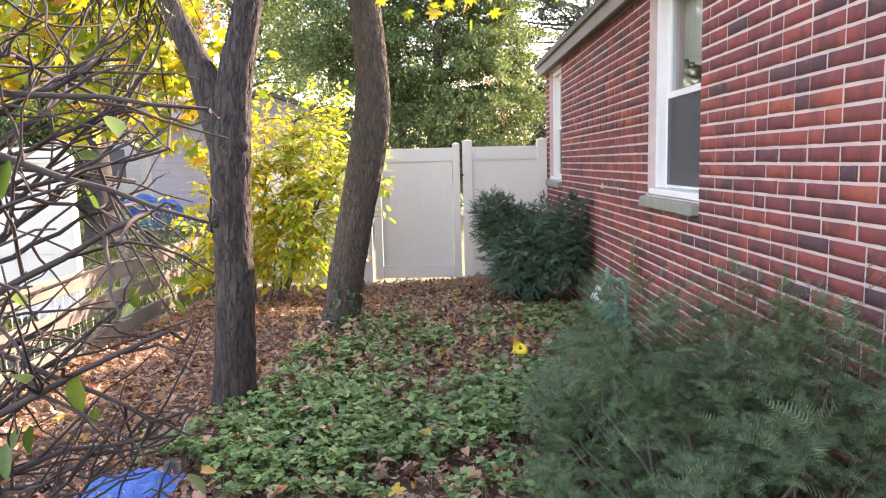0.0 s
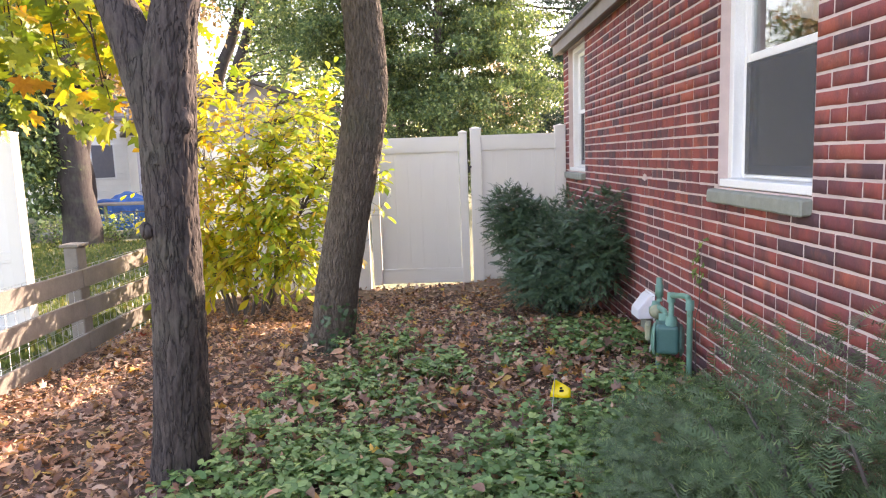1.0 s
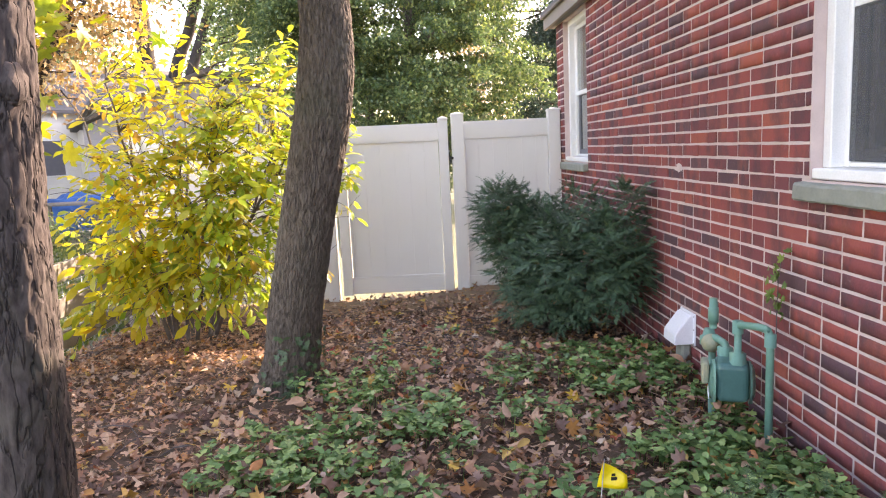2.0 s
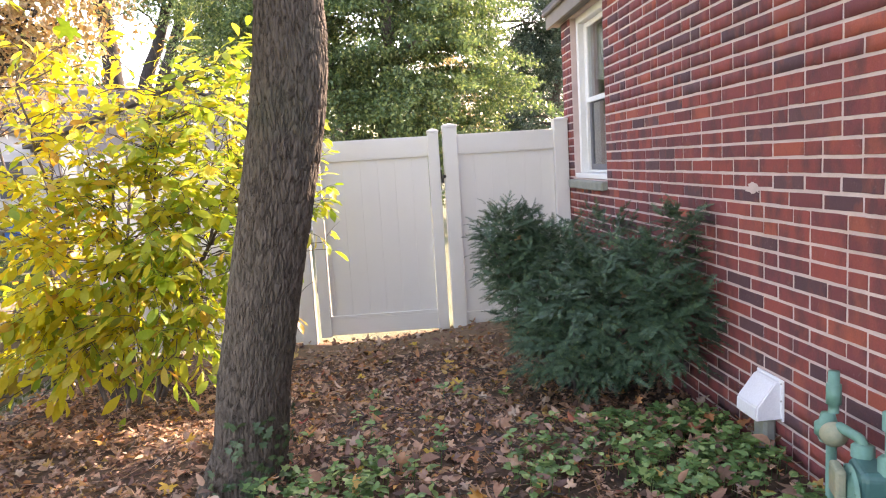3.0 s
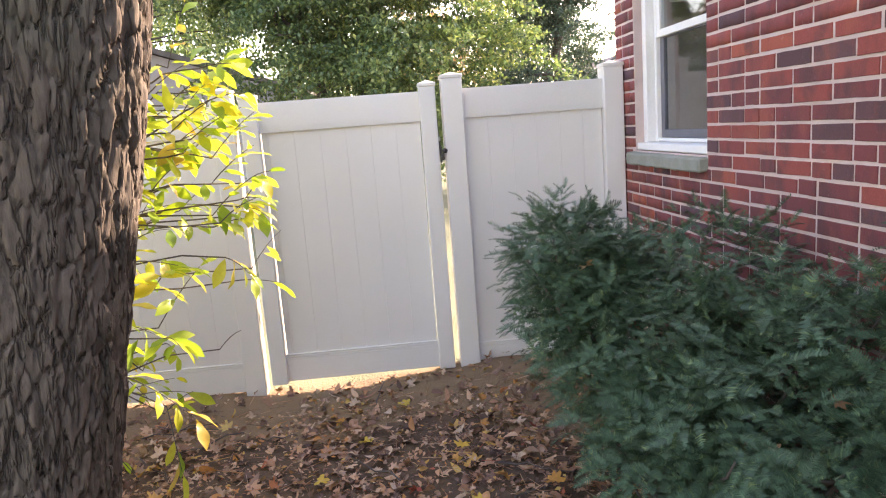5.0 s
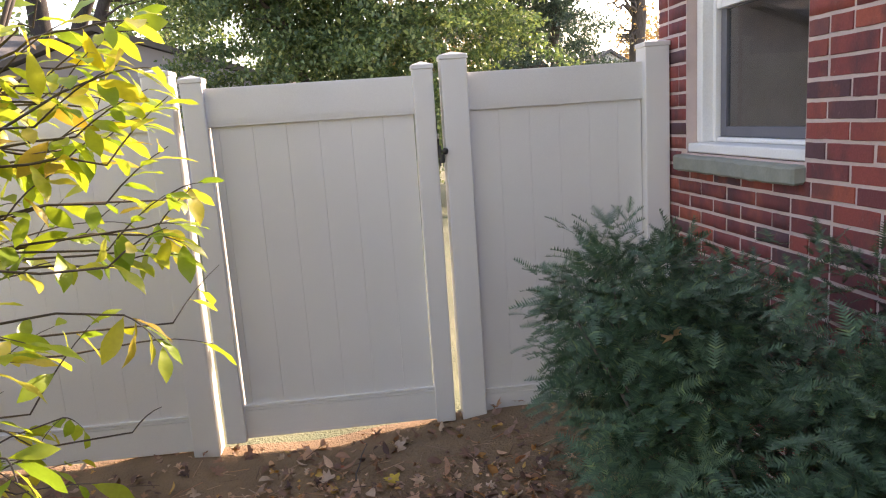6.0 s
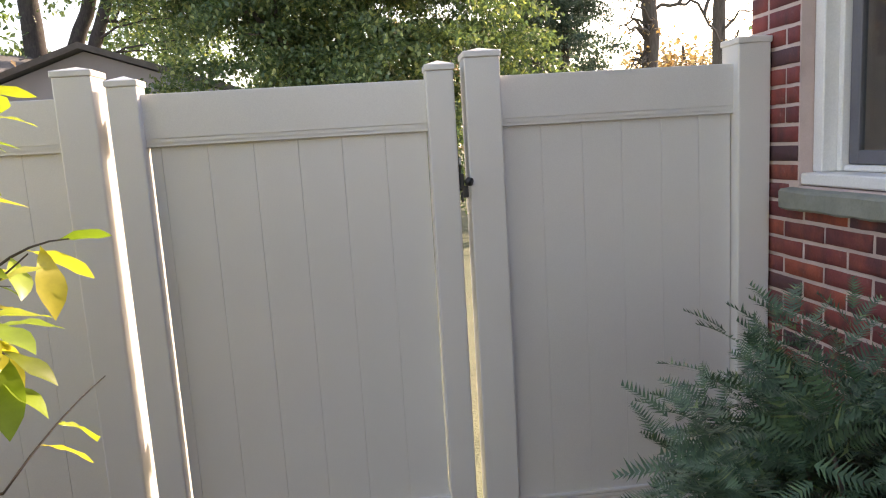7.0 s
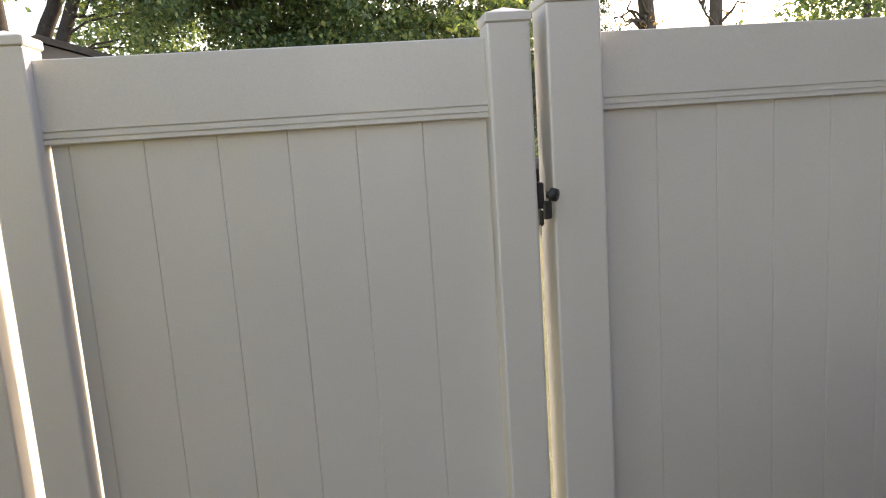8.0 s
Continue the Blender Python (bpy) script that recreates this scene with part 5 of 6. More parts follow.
turned(part("index_box", box(bmesh.new(), Vector((1.362, 5.745, 0.325)) - o, Vector((1.394, 5.835, 0.425)) - o, 0.010, 2), TAN, body, "pale weathered index cover"))
turned(part("dial_label", boxes((Vector((1.3905, 5.735, 0.262)) - o, Vector((1.3945, 5.825, 0.292)) - o), bevel=0.001), PLASTIC, body, "white label plate"))
lathe("riser_pipe", [(1.52, 6.06, 0.02), (1.52, 6.06, 0.40)], [0.017, 0.017], METER, meter)
lathe("regulator", [(1.50, 6.05, 0.40), (1.50, 6.05, 0.42), (1.50, 6.05, 0.425), (1.50, 6.05, 0.462), (1.50, 6.05, 0.468), (1.50, 6.05, 0.50)], [0.026, 0.034, 0.042, 0.042, 0.030, 0.022], METER, meter, 24, "weathered green regulator casing")
lathe("regulator_cover", [(1.495, 6.015, 0.445), (1.488, 6.000, 0.445), (1.486, 5.996, 0.445), (1.480, 5.984, 0.445), (1.472, 5.968, 0.445)], [0.030, 0.044, 0.044, 0.034, 0.014], TAN, meter, 22, "round weathered regulator cover")
lathe("valve", [(1.52, 6.05, 0.50), (1.52, 6.05, 0.53), (1.52, 6.05, 0.531), (1.52, 6.05, 0.60), (1.52, 6.05, 0.601), (1.52, 6.05, 0.645)], [0.017, 0.017, 0.024, 0.024, 0.019, 0.018], METER, meter)
v, f = tube(rounded([(1.50, 5.99, 0.475), (1.50, 5.88, 0.475), (1.50, 5.86, 0.425)], 0.02) - np.array(o), [0.0165] * 7, 12)
arrays("inlet_pipe", v, f, METER, meter, True)
lathe("union_nut", [(1.49, 5.86, 0.425), (1.49, 5.86, 0.465)], [0.034, 0.034], METER, meter, 6)
lathe("union_nut", [(1.49, 5.74, 0.425), (1.49, 5.74, 0.475)], [0.034, 0.034], METER, meter, 6)
v, f = tube(rounded([(1.49, 5.74, 0.47), (1.49, 5.74, 0.60), (1.50, 5.55, 0.635), (1.52, 5.53, 0.62), (1.52, 5.53, -0.05)], 0.028) - np.array(o), [0.0155] * 17, 14)
arrays("outlet_pipe", v, f, METER, meter, True, "sea-green painted outlet pipe")
lathe("elbow", [(1.49, 5.742, 0.560), (1.49, 5.742, 0.615)], [0.0225, 0.0225], METER, meter)
lathe("elbow", [(1.52, 5.53, 0.56), (1.52, 5.53, 0.612)], [0.0225, 0.0225], METER, meter)

meter.location += Vector((0.012, 0.042, 0.02))
by_wall(meter)

# ---- white vent hood ----
vent = holder("vent_hood", (1.6, 6.66, 0.33), "white plastic dryer vent hood on the brick wall", "vent")
o = Vector(vent.location)
bm = bmesh.new()
prof = [(1.662, 0.250), (1.662, 0.415), (1.630, 0.415), (1.548, 0.310), (1.545, 0.250)]
a_ = [bm.verts.new(Vector((x, 6.63, z)) - o) for x, z in prof]
b_ = [bm.verts.new(Vector((x, 6.80, z)) - o) for x, z in prof]
bm.faces.new(a_), bm.faces.new(b_[::-1])
for i in range(5):
    bm.faces.new((a_[i], a_[(i + 1) % 5], b_[(i + 1) % 5], b_[i]))
bmesh.ops.recalc_face_normals(bm, faces=bm.faces)
bmesh.ops.bevel(bm, geom=list(bm.edges), offset=0.005, segments=2, affect="EDGES")
part("hood", bm, PLASTIC, vent)
part("flange", boxes((Vector((1.651, 6.612, 0.245)) - o, Vector((1.661, 6.818, 0.425)) - o), bevel=0.003), PLASTIC, vent)
for y, z in ((6.617, 0.255), (6.617, 0.335), (6.617, 0.41)):
    v, f = tube(np.array([(1.652, y + 0.003, z), (1.646, y + 0.003, z)]) - np.array(o), [0.004, 0.004], 8)
    arrays("screw", v, f, STEEL, vent)
part("conduit", boxes((Vector((1.60, 6.66, 0.06)) - o, Vector((1.655, 6.76, 0.245)) - o), bevel=0.012), STONE, vent, "grey pipe sleeve under the hood")

vent.location += Vector((0.008, 0.0, 0.026))
by_wall(vent)

# ---- marker flag ----
flag = holder("marker_flag", (0.70, 4.87, float(ground_z(0.70, 4.87))), "small yellow utility marker flag on a wire", "flag")
o = Vector(flag.location)
v, f = tube(np.array([(0.70, 4.87, 0.02), (0.698, 4.868, 0.25), (0.715, 4.86, 0.475)]) - np.array(o), [0.0015] * 3, 6)
arrays("wire", v, f, STEEL, flag, True)
nx, nz = 8, 6
vs, fs = [], []
for i in range(nx):
    for j in range(nz):
        s_, q_ = i / (nx - 1), j / (nz - 1)
        vs.append((0.712 + s_ * 0.075 - 0.02 * q_ * (1 - s_), 4.861 + 0.012 * math.sin(3.5 * s_ + 2 * q_), 0.462 - q_ * 0.088 - 0.045 * s_ * (1 - q_)))
fs = [(i * nz + j, (i + 1) * nz + j, (i + 1) * nz + j + 1, i * nz + j + 1) for i in range(nx - 1) for j in range(nz - 1)]
fl = arrays("pennant", np.array(vs) - np.array(o), np.array(fs), FLAG, flag, True, "bright yellow plastic pennant")
fl.modifiers.new("thick", "SOLIDIFY").thickness = 0.0012
part("mark", boxes((Vector((0.738, 4.8585, 0.415)) - o, Vector((0.750, 4.8605, 0.423)) - o), (Vector((0.736, 4.8585, 0.400)) - o, Vector((0.756, 4.8605, 0.411)) - o)), BLACK, flag, "small black printed bars")

flag.location += Vector((0.02, 0.185, -0.07))

# ---- vine on the wall ----
vine = holder("wall_vine", (1.65, 5.62, 0.1), "sparse vine with small lime leaves on the brick", "vine")
o = np.array(vine.location)
line = bend((1.645, 5.70, 0.05), (1.640, 5.60, 0.92), 0.0, 9, 0.012, rng)
v, f = tube(line - o, np.linspace(0.004, 0.0015, 9), 5)
arrays("stem", v, f, TWIG, vine, True)
n = 26
j = rng.uniform(5.6, 8, n)
at = np.stack([np.interp(j, np.arange(9), line[:, c]) for c in range(3)], 1) + rng.normal(0, 1, (n, 3)) * (0.008, 0.035, 0.03) - (0.012, 0, 0)
scatter("leaves", MAPLES[3], at - o, bases(rng.normal(0, 1, (n, 3)) * (0.3, 1, 1), np.array([(-1.0, 0, 0.3)] * n)), rng.uniform(0.03, 0.06, n), FRESH, vine)

vine.location.y += 0.1
by_wall(vine)

# ---- bare twiggy shrub close to the path ----
twiggy = holder("bare_shrub", (-0.92, 2.36, float(ground_z(-0.92, 2.36))), "bare twiggy shrub with a few green leaves", "shrub")
o = np.array(twiggy.location)
rng = np.random.default_rng(77)
pieces, tips = [], []


def reach(y, z):
    """How far towards the path the twigs come: less near the ground."""
    return min(-0.10, 0.16 - 0.66 * (y - 1.92)) - 0.35 * ease(0.85, 0.6, z)


upright = []
for k in range(6):
    top = o + np.array((rng.uniform(-0.35, 0.25), rng.uniform(-0.45, 0.3), rng.uniform(1.3, 1.9)))
    main = bend(o + rng.normal(0, 0.1, 3) * (1, 1, 0), top, rng.normal(0, 0.05), 12, 0.008, rng)
    v, f = tube(main, np.linspace(rng.uniform(0.012, 0.018), 0.006, 12), 8)
    arrays("stem", v - o, f, DARK_TWIG, twiggy, True)
    upright.append(main)
for k in range(54):
    b = upright[rng.integers(0, 6)][rng.integers(1, 12)]
    ang = rng.uniform(-1.0, 1.0)
    d = unit(np.array((0.8 * math.cos(ang), 0.8 * math.sin(ang), rng.uniform(-0.35, 0.9))))
    ln = rng.uniform(0.5, 1.3)
    over = (b + d * ln)[0] - reach((b + d * ln)[1], (b + d * ln)[2])
    ln = max(0.25, ln - max(0.0, over) / max(d[0], 0.3))
    main = bend(b, b + d * ln, rng.normal(0, 0.05), 9, 0.006, rng)
    v, f = tube(main, np.linspace(rng.uniform(0.007, 0.015), 0.0035, 9), 7)
    arrays("branch", v - o, f, DARK_TWIG, twiggy, True)
    for _ in range(9):
        b1 = main[rng.integers(2, 9)]
        e = b1 + unit(d + rng.normal(0, 0.55, 3)) * rng.uniform(0.12, 0.4)
        e[0] = min(e[0], reach(e[1], e[2]) + 0.03)
        sub = bend(b1, e, rng.normal(0, 0.02), 6, 0.004, rng)
        pieces.append(tube(sub, np.linspace(0.0042, 0.0016, 6), 5))
        tips.append(sub[-1])
v, f = join(pieces)
tagged(arrays("twig_work", v - o, f, DARK_TWIG, twiggy, True), kind="stuff")
tips = np.array(tips)[rng.choice(len(tips), 70, False)]
at, fr = leafy(tips, 1, (0.02, 0.02, 0.02), rng, 0.6)
scatter("foliage", OVAL, at - o, fr, rng.uniform(0.05, 0.095, len(at)), FRESH, twiggy, True, "a few green leaves")

# blue sheet crumpled on the ground
tarp = holder("blue_sheet", (-0.98, 3.56, float(ground_z(-0.98, 3.56))), "crumpled bright blue plastic sheet on the leaves", "plastic sheet")
o = Vector(tarp.location)
bm = bmesh.new()
bmesh.ops.create_grid(bm, x_segments=28, y_segments=20, size=0.5)
for q in bm.verts:
    q.co.x, q.co.y = q.co.x * 0.36, q.co.y * 0.30
    q.co.z = 0.045 + 0.03 * noise.noise(q.co * 9) + 0.02 * noise.noise(q.co * 23)
part("sheet", bm, TARP, tarp).modifiers.new("thick", "SOLIDIFY").thickness = 0.003
pot = holder("black_pipe_end", (-0.86, 3.72, float(ground_z(-0.86, 3.72))), "short black plastic drain pipe end", "pipe")
v, f = tube(np.array([(0, 0, -0.02), (0, 0, 0.10)]), [0.035, 0.035], 18)
arrays("tube", v, f, BLACK, pot, True)

# ---- beyond the fence ----
rng = np.random.default_rng(101)


def tree_far(name, label, base, stems_, crown, count, per, size, leaf, mat, spread=0.4, bark=BARK_C, limb=26, boughs=0):
    """A background tree: trunks with limbs, and leaves in many loose bunches."""
    t = holder(name, base, label, "tree")
    o_ = np.array(base, float)
    ps = []
    ends = []
    for line_, r0, r1 in stems_:
        q = np.array(line_, float)
        s0 = np.linspace(0, len(q) - 1, 14)
        q = np.stack([np.interp(s0, np.arange(len(q)), q[:, c]) for c in range(3)], 1) + rng.normal(0, 0.03, (14, 3))
        ps.append(tube(q, np.linspace(r0, r1, 14), 10))
        ends.append(q[4:])
    ends = np.concatenate(ends)
    cs = []
    for c, r, wgt in crown:
        if boughs:
            # drooping boughs that stand out from the crown, each a flat run of leaf bunches
            p_, d_ = shell_points(int(count * wgt), c, r, rng, 0.62, 2.6, 0.22)
            d_ = unit(d_ * (1, 1, 0.35) + rng.normal(0, 0.25, d_.shape))
            run = np.linspace(-0.5, 0.5, boughs)[None, :, None]
            ln = rng.uniform(0.7, 1.5, (len(p_), 1, 1))
            side_ = unit(np.cross(d_, (0, 0, 1.0)))[:, None] * rng.normal(0, 0.26, (len(p_), boughs, 1)) * (0.6 - run)
            q_ = p_[:, None] + d_[:, None] * run * ln + side_ + np.array((0, 0, -0.5)) * (run + 0.3) ** 2 * ln
            cs.append(q_.reshape(-1, 3))
            continue
        p_, _ = shell_points(int(count * wgt), c, r, rng, 0.35, 2.6, 0.25)
        cs.append(p_)
    cs = np.concatenate(cs)
    cs = cs[cs[:, 2] > 0.3]
    for q in cs[rng.choice(len(cs), min(limb, len(cs)), False)]:
        e = ends[np.argmin(np.linalg.norm(ends - q, axis=1) + 1.5 * (ends[:, 2] > q[2]))]
        ps.append(limb_pieces(e, q, 0.05, 0.012, 0.2, 8, 0.08, 6, rng))
    v_, f_ = join(ps)
    arrays("trunk", v_ - o_, f_, bark, t, True)
    at_, fr_ = leafy(cs, per, (spread, spread, spread * (0.4 if boughs else 0.6)), rng, 0.4)
    ok_ = at_[:, 2] > 0.1
    scatter("crown", leaf, at_[ok_] - o_, fr_[ok_], rng.uniform(0.7, 1.3, ok_.sum()) * size, mat, t)
    return t


tree_far("broadleaf_evergreen", "large dense evergreen tree with small glossy leaves", (-0.2, 18.8, -0.1),
         [([(-0.2, 18.8, -0.2), (-0.1, 18.6, 2.5), (0.1, 18.4, 5), (0.2, 18.3, 9)], 0.22, 0.05), ([(-0.5, 18.9, -0.2), (-1.1, 18.6, 3), (-1.6, 18.4, 6.5)], 0.13, 0.04)],
         [((-0.3, 18.6, 4.2), (2.6, 1.7, 3.4), 1.0), ((-1.6, 18.3, 6.0), (2.3, 1.6, 2.4), 0.5), ((0.9, 18.3, 2.9), (1.6, 1.4, 1.9), 0.5), ((0.6, 18.6, 7.0), (2.2, 1.8, 2.4), 0.4), ((-3.2, 18.8, 5.5), (1.5, 1.2, 1.6), 0.22), ((-0.3, 18.9, 4.0), (1.9, 0.9, 2.9), 0.4), ((0.2, 18.9, 6.6), (2.0, 1.0, 2.2), 0.2)],
         160, 32, 0.082, DIAMOND, HOLLY, 0.125, boughs=12)
tree_far("blue_green_conifer", "blue-green evergreen tree standing in bright light", (4.7, 23.5, -0.1), [([(4.7, 23.5, -0.2), (4.7, 23.5, 8)], 0.18, 0.03)],
         [((4.3, 23.3, 2.8), (1.7, 1.3, 2.6), 0.7), ((3.3, 23.4, 6.3), (2.4, 1.3, 3.5), 1.0)], 160, 34, 0.080, DIAMOND, PINE, 0.13, boughs=10)
tree_far("dark_twin_tree", "tall dark leaning trunks with thin foliage behind a garage", (-11.6, 34.0, -0.1),
         [([(-11.4, 34, -0.2), (-11.5, 34, 4.5), (-11.6, 34, 7.5), (-11.9, 34, 13)], 0.46, 0.26), ([(-11.4, 34.2, -0.2), (-10.9, 34.2, 3.8), (-10.2, 34.2, 5.9), (-9.3, 34.2, 8), (-7.5, 34.2, 13)], 0.34, 0.18), ([(-10.6, 33.7, -0.2), (-10.1, 33.7, 3.4), (-9.45, 33.7, 5.4), (-8.6, 33.7, 7.6), (-7.2, 33.7, 12)], 0.30, 0.15)],
         [((-6.2, 33.4, 7.6), (2.3, 1.6, 2.4), 0.6), ((-12.5, 33.0, 13.0), (4.0, 2.6, 2.8), 0.7), ((-9.2, 33.0, 9.4), (2.8, 1.4, 1.5), 0.45), ((-6.0, 33.4, 12.0), (3.2, 2.2, 2.6), 0.6)], 430, 34, 0.17, DIAMOND, HOLLY, 0.42, BARK_D, 80)
tree_far("orange_maple", "orange and tan autumn maple in the neighbouring yard", (-9.2, 19.5, -0.1), [([(-9.2, 19.5, -0.2), (-9.0, 19.4, 3), (-8.6, 19.2, 7)], 0.25, 0.06), ([(-9.1, 19.4, 2), (-7.4, 18.6, 4.6), (-6.6, 18.2, 6)], 0.10, 0.03)],
         [((-8.6, 18.8, 5.0), (2.4, 1.8, 1.9), 0.6), ((-6.8, 18.2, 4.9), (1.5, 1.2, 1.2), 0.4), ((-10.5, 18.5, 5.4), (2.0, 1.6, 1.8), 0.4), ((-8.0, 18.6, 3.6), (1.9, 1.4, 1.0), 0.3)], 230, 24, 0.14, DIAMOND, ORANGE, 0.42, BARK_D, 90)
tree_far("tall_bare_tree", "tall thin trunk with yellow leaves and bare branches", (7.3, 25.0, -0.1), [([(7.3, 25, -0.2), (7.25, 24.9, 5), (7.2, 24.8, 11)], 0.24, 0.12), ([(9.6, 26.2, 0), (9.7, 26, 5), (9.9, 26, 10)], 0.22, 0.10), ([(7.3, 25, 4.5), (8.4, 24.8, 4.6), (9.3, 24.8, 3.2)], 0.05, 0.02)],
         [((6.6, 24.4, 4.0), (0.5, 0.6, 1.6), 0.25), ((7.4, 24.5, 6.0), (0.7, 0.7, 2.5), 0.2), ((9.8, 25.6, 5.0), (1.2, 0.8, 1.4), 0.2)], 60, 16, 0.10, DIAMOND, ORANGE, 0.22, BARK_C, 45)
# the darker bark puts this trunk's shade into its colour
tree_far("ivy_clad_tree", "thick tree trunk half wrapped in dark ivy", (-7.7, 16.5, -0.15), [([(-7.7, 16.5, -0.3), (-7.75, 16.5, 0.4), (-7.8, 16.5, 1.6), (-7.9, 16.5, 5), (-8.0, 16.4, 9)], 0.42, 0.24)],
         [((-8.35, 16.2, 1.9), (0.45, 0.5, 1.5), 0.9), ((-9.2, 16.0, 2.6), (0.9, 0.7, 0.7), 0.5), ((-8.3, 16.0, 3.9), (1.0, 0.6, 1.2), 0.6)], 150, 34, 0.13, DIAMOND, HOLLY, 0.16, BARK_D, limb=8)
for x, y, h_, m_ in ((-15, 34, 9, HOLLY), (-22, 30, 8, ORANGE), (-9, 40, 10, HOLLY), (-3, 44, 10, HOLLY), (3, 42, 8, ORANGE), (9, 44, 9, PINE), (15, 40, 6, ORANGE), (-16, 22, 8, ORANGE), (20, 34, 9, HOLLY)):
    tree_far("distant_tree", "distant tree of a wooded neighbourhood", (x, y, -0.2), [([(x, y, -0.3), (x + 0.3, y, h_ * 0.5), (x, y, h_ * 0.9)], 0.28, 0.06)],
             [((x, y, h_ * 0.5), (3.0, 2.4, h_ * 0.42), 1.0)], 300, 13, 0.32, DIAMOND, m_, 0.5, limb=14)["group"] = "distant trees"


def house_far(name, label, x0, x1, y0, y1, eave, peak, wall, roof_mat, gable_y=True, wins=()):
    """A plain neighbouring house: walls, gable roof, windows with frames."""
    h_ = holder(name, ((x0 + x1) / 2, (y0 + y1) / 2, -0.2), label, "house")
    o_ = Vector(h_.location)
    bm_ = bmesh.new()
    if gable_y:
        prof_ = [(x0, -0.3), (x1, -0.3), (x1, eave), ((x0 + x1) / 2, peak), (x0, eave)]
        a, b = [[bm_.verts.new(Vector((p[0], y, p[1])) - o_) for p in prof_] for y in (y0, y1)]
    else:
        prof_ = [(y0, -0.3), (y1, -0.3), (y1, eave), ((y0 + y1) / 2, peak), (y0, eave)]
        a, b = [[bm_.verts.new(Vector((x, p[0], p[1])) - o_) for p in prof_] for x in (x0, x1)]
    bm_.faces.new(a), bm_.faces.new(b[::-1])
    for i in range(5):
        bm_.faces.new((a[i], a[(i + 1) % 5], b[(i + 1) % 5], b[i]))
    bmesh.ops.recalc_face_normals(bm_, faces=bm_.faces)
    w_ = part("wall", bm_, wall, h_)
    z_ = 0.15
    while z_ < eave - 0.1:
        part("siding_board", boxes((Vector((x0 + 0.02, y0 - 0.018, z_)) - o_, Vector((x1 - 0.02, y0 - 0.002, z_ + 0.20)) - o_), bevel=0.006), wall, w_)
        z_ += 0.215
    bm_ = bmesh.new()
    for sd in (0, 1):
        if gable_y:
            ex = x0 - 0.3 if sd == 0 else x1 + 0.3
            drop = 0.3 * (peak - eave) / ((x1 - x0) / 2)
            q = [(ex, y0 - 0.25, eave - drop + 0.03), ((x0 + x1) / 2, y0 - 0.25, peak + 0.03), ((x0 + x1) / 2, y1 + 0.25, peak + 0.03), (ex, y1 + 0.25, eave - drop + 0.03)]
        else:
            ey = y0 - 0.3 if sd == 0 else y1 + 0.3
            drop = 0.3 * (peak - eave) / ((y1 - y0) / 2)
            q = [(x0 - 0.25, ey, eave - drop + 0.03), (x0 - 0.25, (y0 + y1) / 2, peak + 0.03), (x1 + 0.25, (y0 + y1) / 2, peak + 0.03), (x1 + 0.25, ey, eave - drop + 0.03)]
        lo_ = [bm_.verts.new(Vector(p) - o_) for p in q]
        hi_ = [bm_.verts.new(Vector((p[0], p[1], p[2] + 0.12)) - o_) for p in q]
        bm_.faces.new(lo_), bm_.faces.new(hi_[::-1])
        for i in range(4):
            bm_.faces.new((lo_[i], lo_[(i + 1) % 4], hi_[(i + 1) % 4], hi_[i]))
    bmesh.ops.recalc_face_normals(bm_, faces=bm_.faces)
    part("roof", bm_, roof_mat, h_)
    for wx, wz, ww, wh in wins:
        wn_ = part("window", boxes((Vector((wx - ww / 2 - 0.07, y0 - 0.06, wz - 0.07)) - o_, Vector((wx + ww / 2 + 0.07, y0 - 0.02, wz + wh + 0.07)) - o_), bevel=0.01), PAINT, h_)
        part("pane", boxes((Vector((wx - ww / 2, y0 - 0.066, wz)) - o_, Vector((wx + ww / 2, y0 - 0.062, wz + wh)) - o_)), SASH, wn_)
    return h_


house_far("grey_garage", "grey sided garage with a dark gable roof", -8.9, -1.8, 22.0, 28.0, 2.45, 3.66, GREYWALL, SHINGLE)
house_far("white_house", "white sided house in bright sun", -17.5, -9.5, 28.5, 34.0, 3.4, 5.2, WHITEWALL, SHINGLE, False, ((-14.6, 2.1, 0.5, 0.9), (-12.4, 1.2, 0.8, 1.2), (-15.9, 1.1, 0.8, 1.2))).rotation_euler.z = radians(52)
house_far("white_wing", "low white house wing with a grey roof", -11.3, -7.4, 26.0, 31.0, 2.35, 3.5, WHITEWALL, SHINGLE, False, ((-10.3, 0.9, 0.6, 1.0), (-8.7, 0.7, 0.8, 1.1))).rotation_euler.z = radians(48)
house_far("far_house", "small far house with a blue-grey roof", 9.0, 13.0, 38.0, 44.0, 2.6, 3.9, WHITEWALL, SHINGLE)

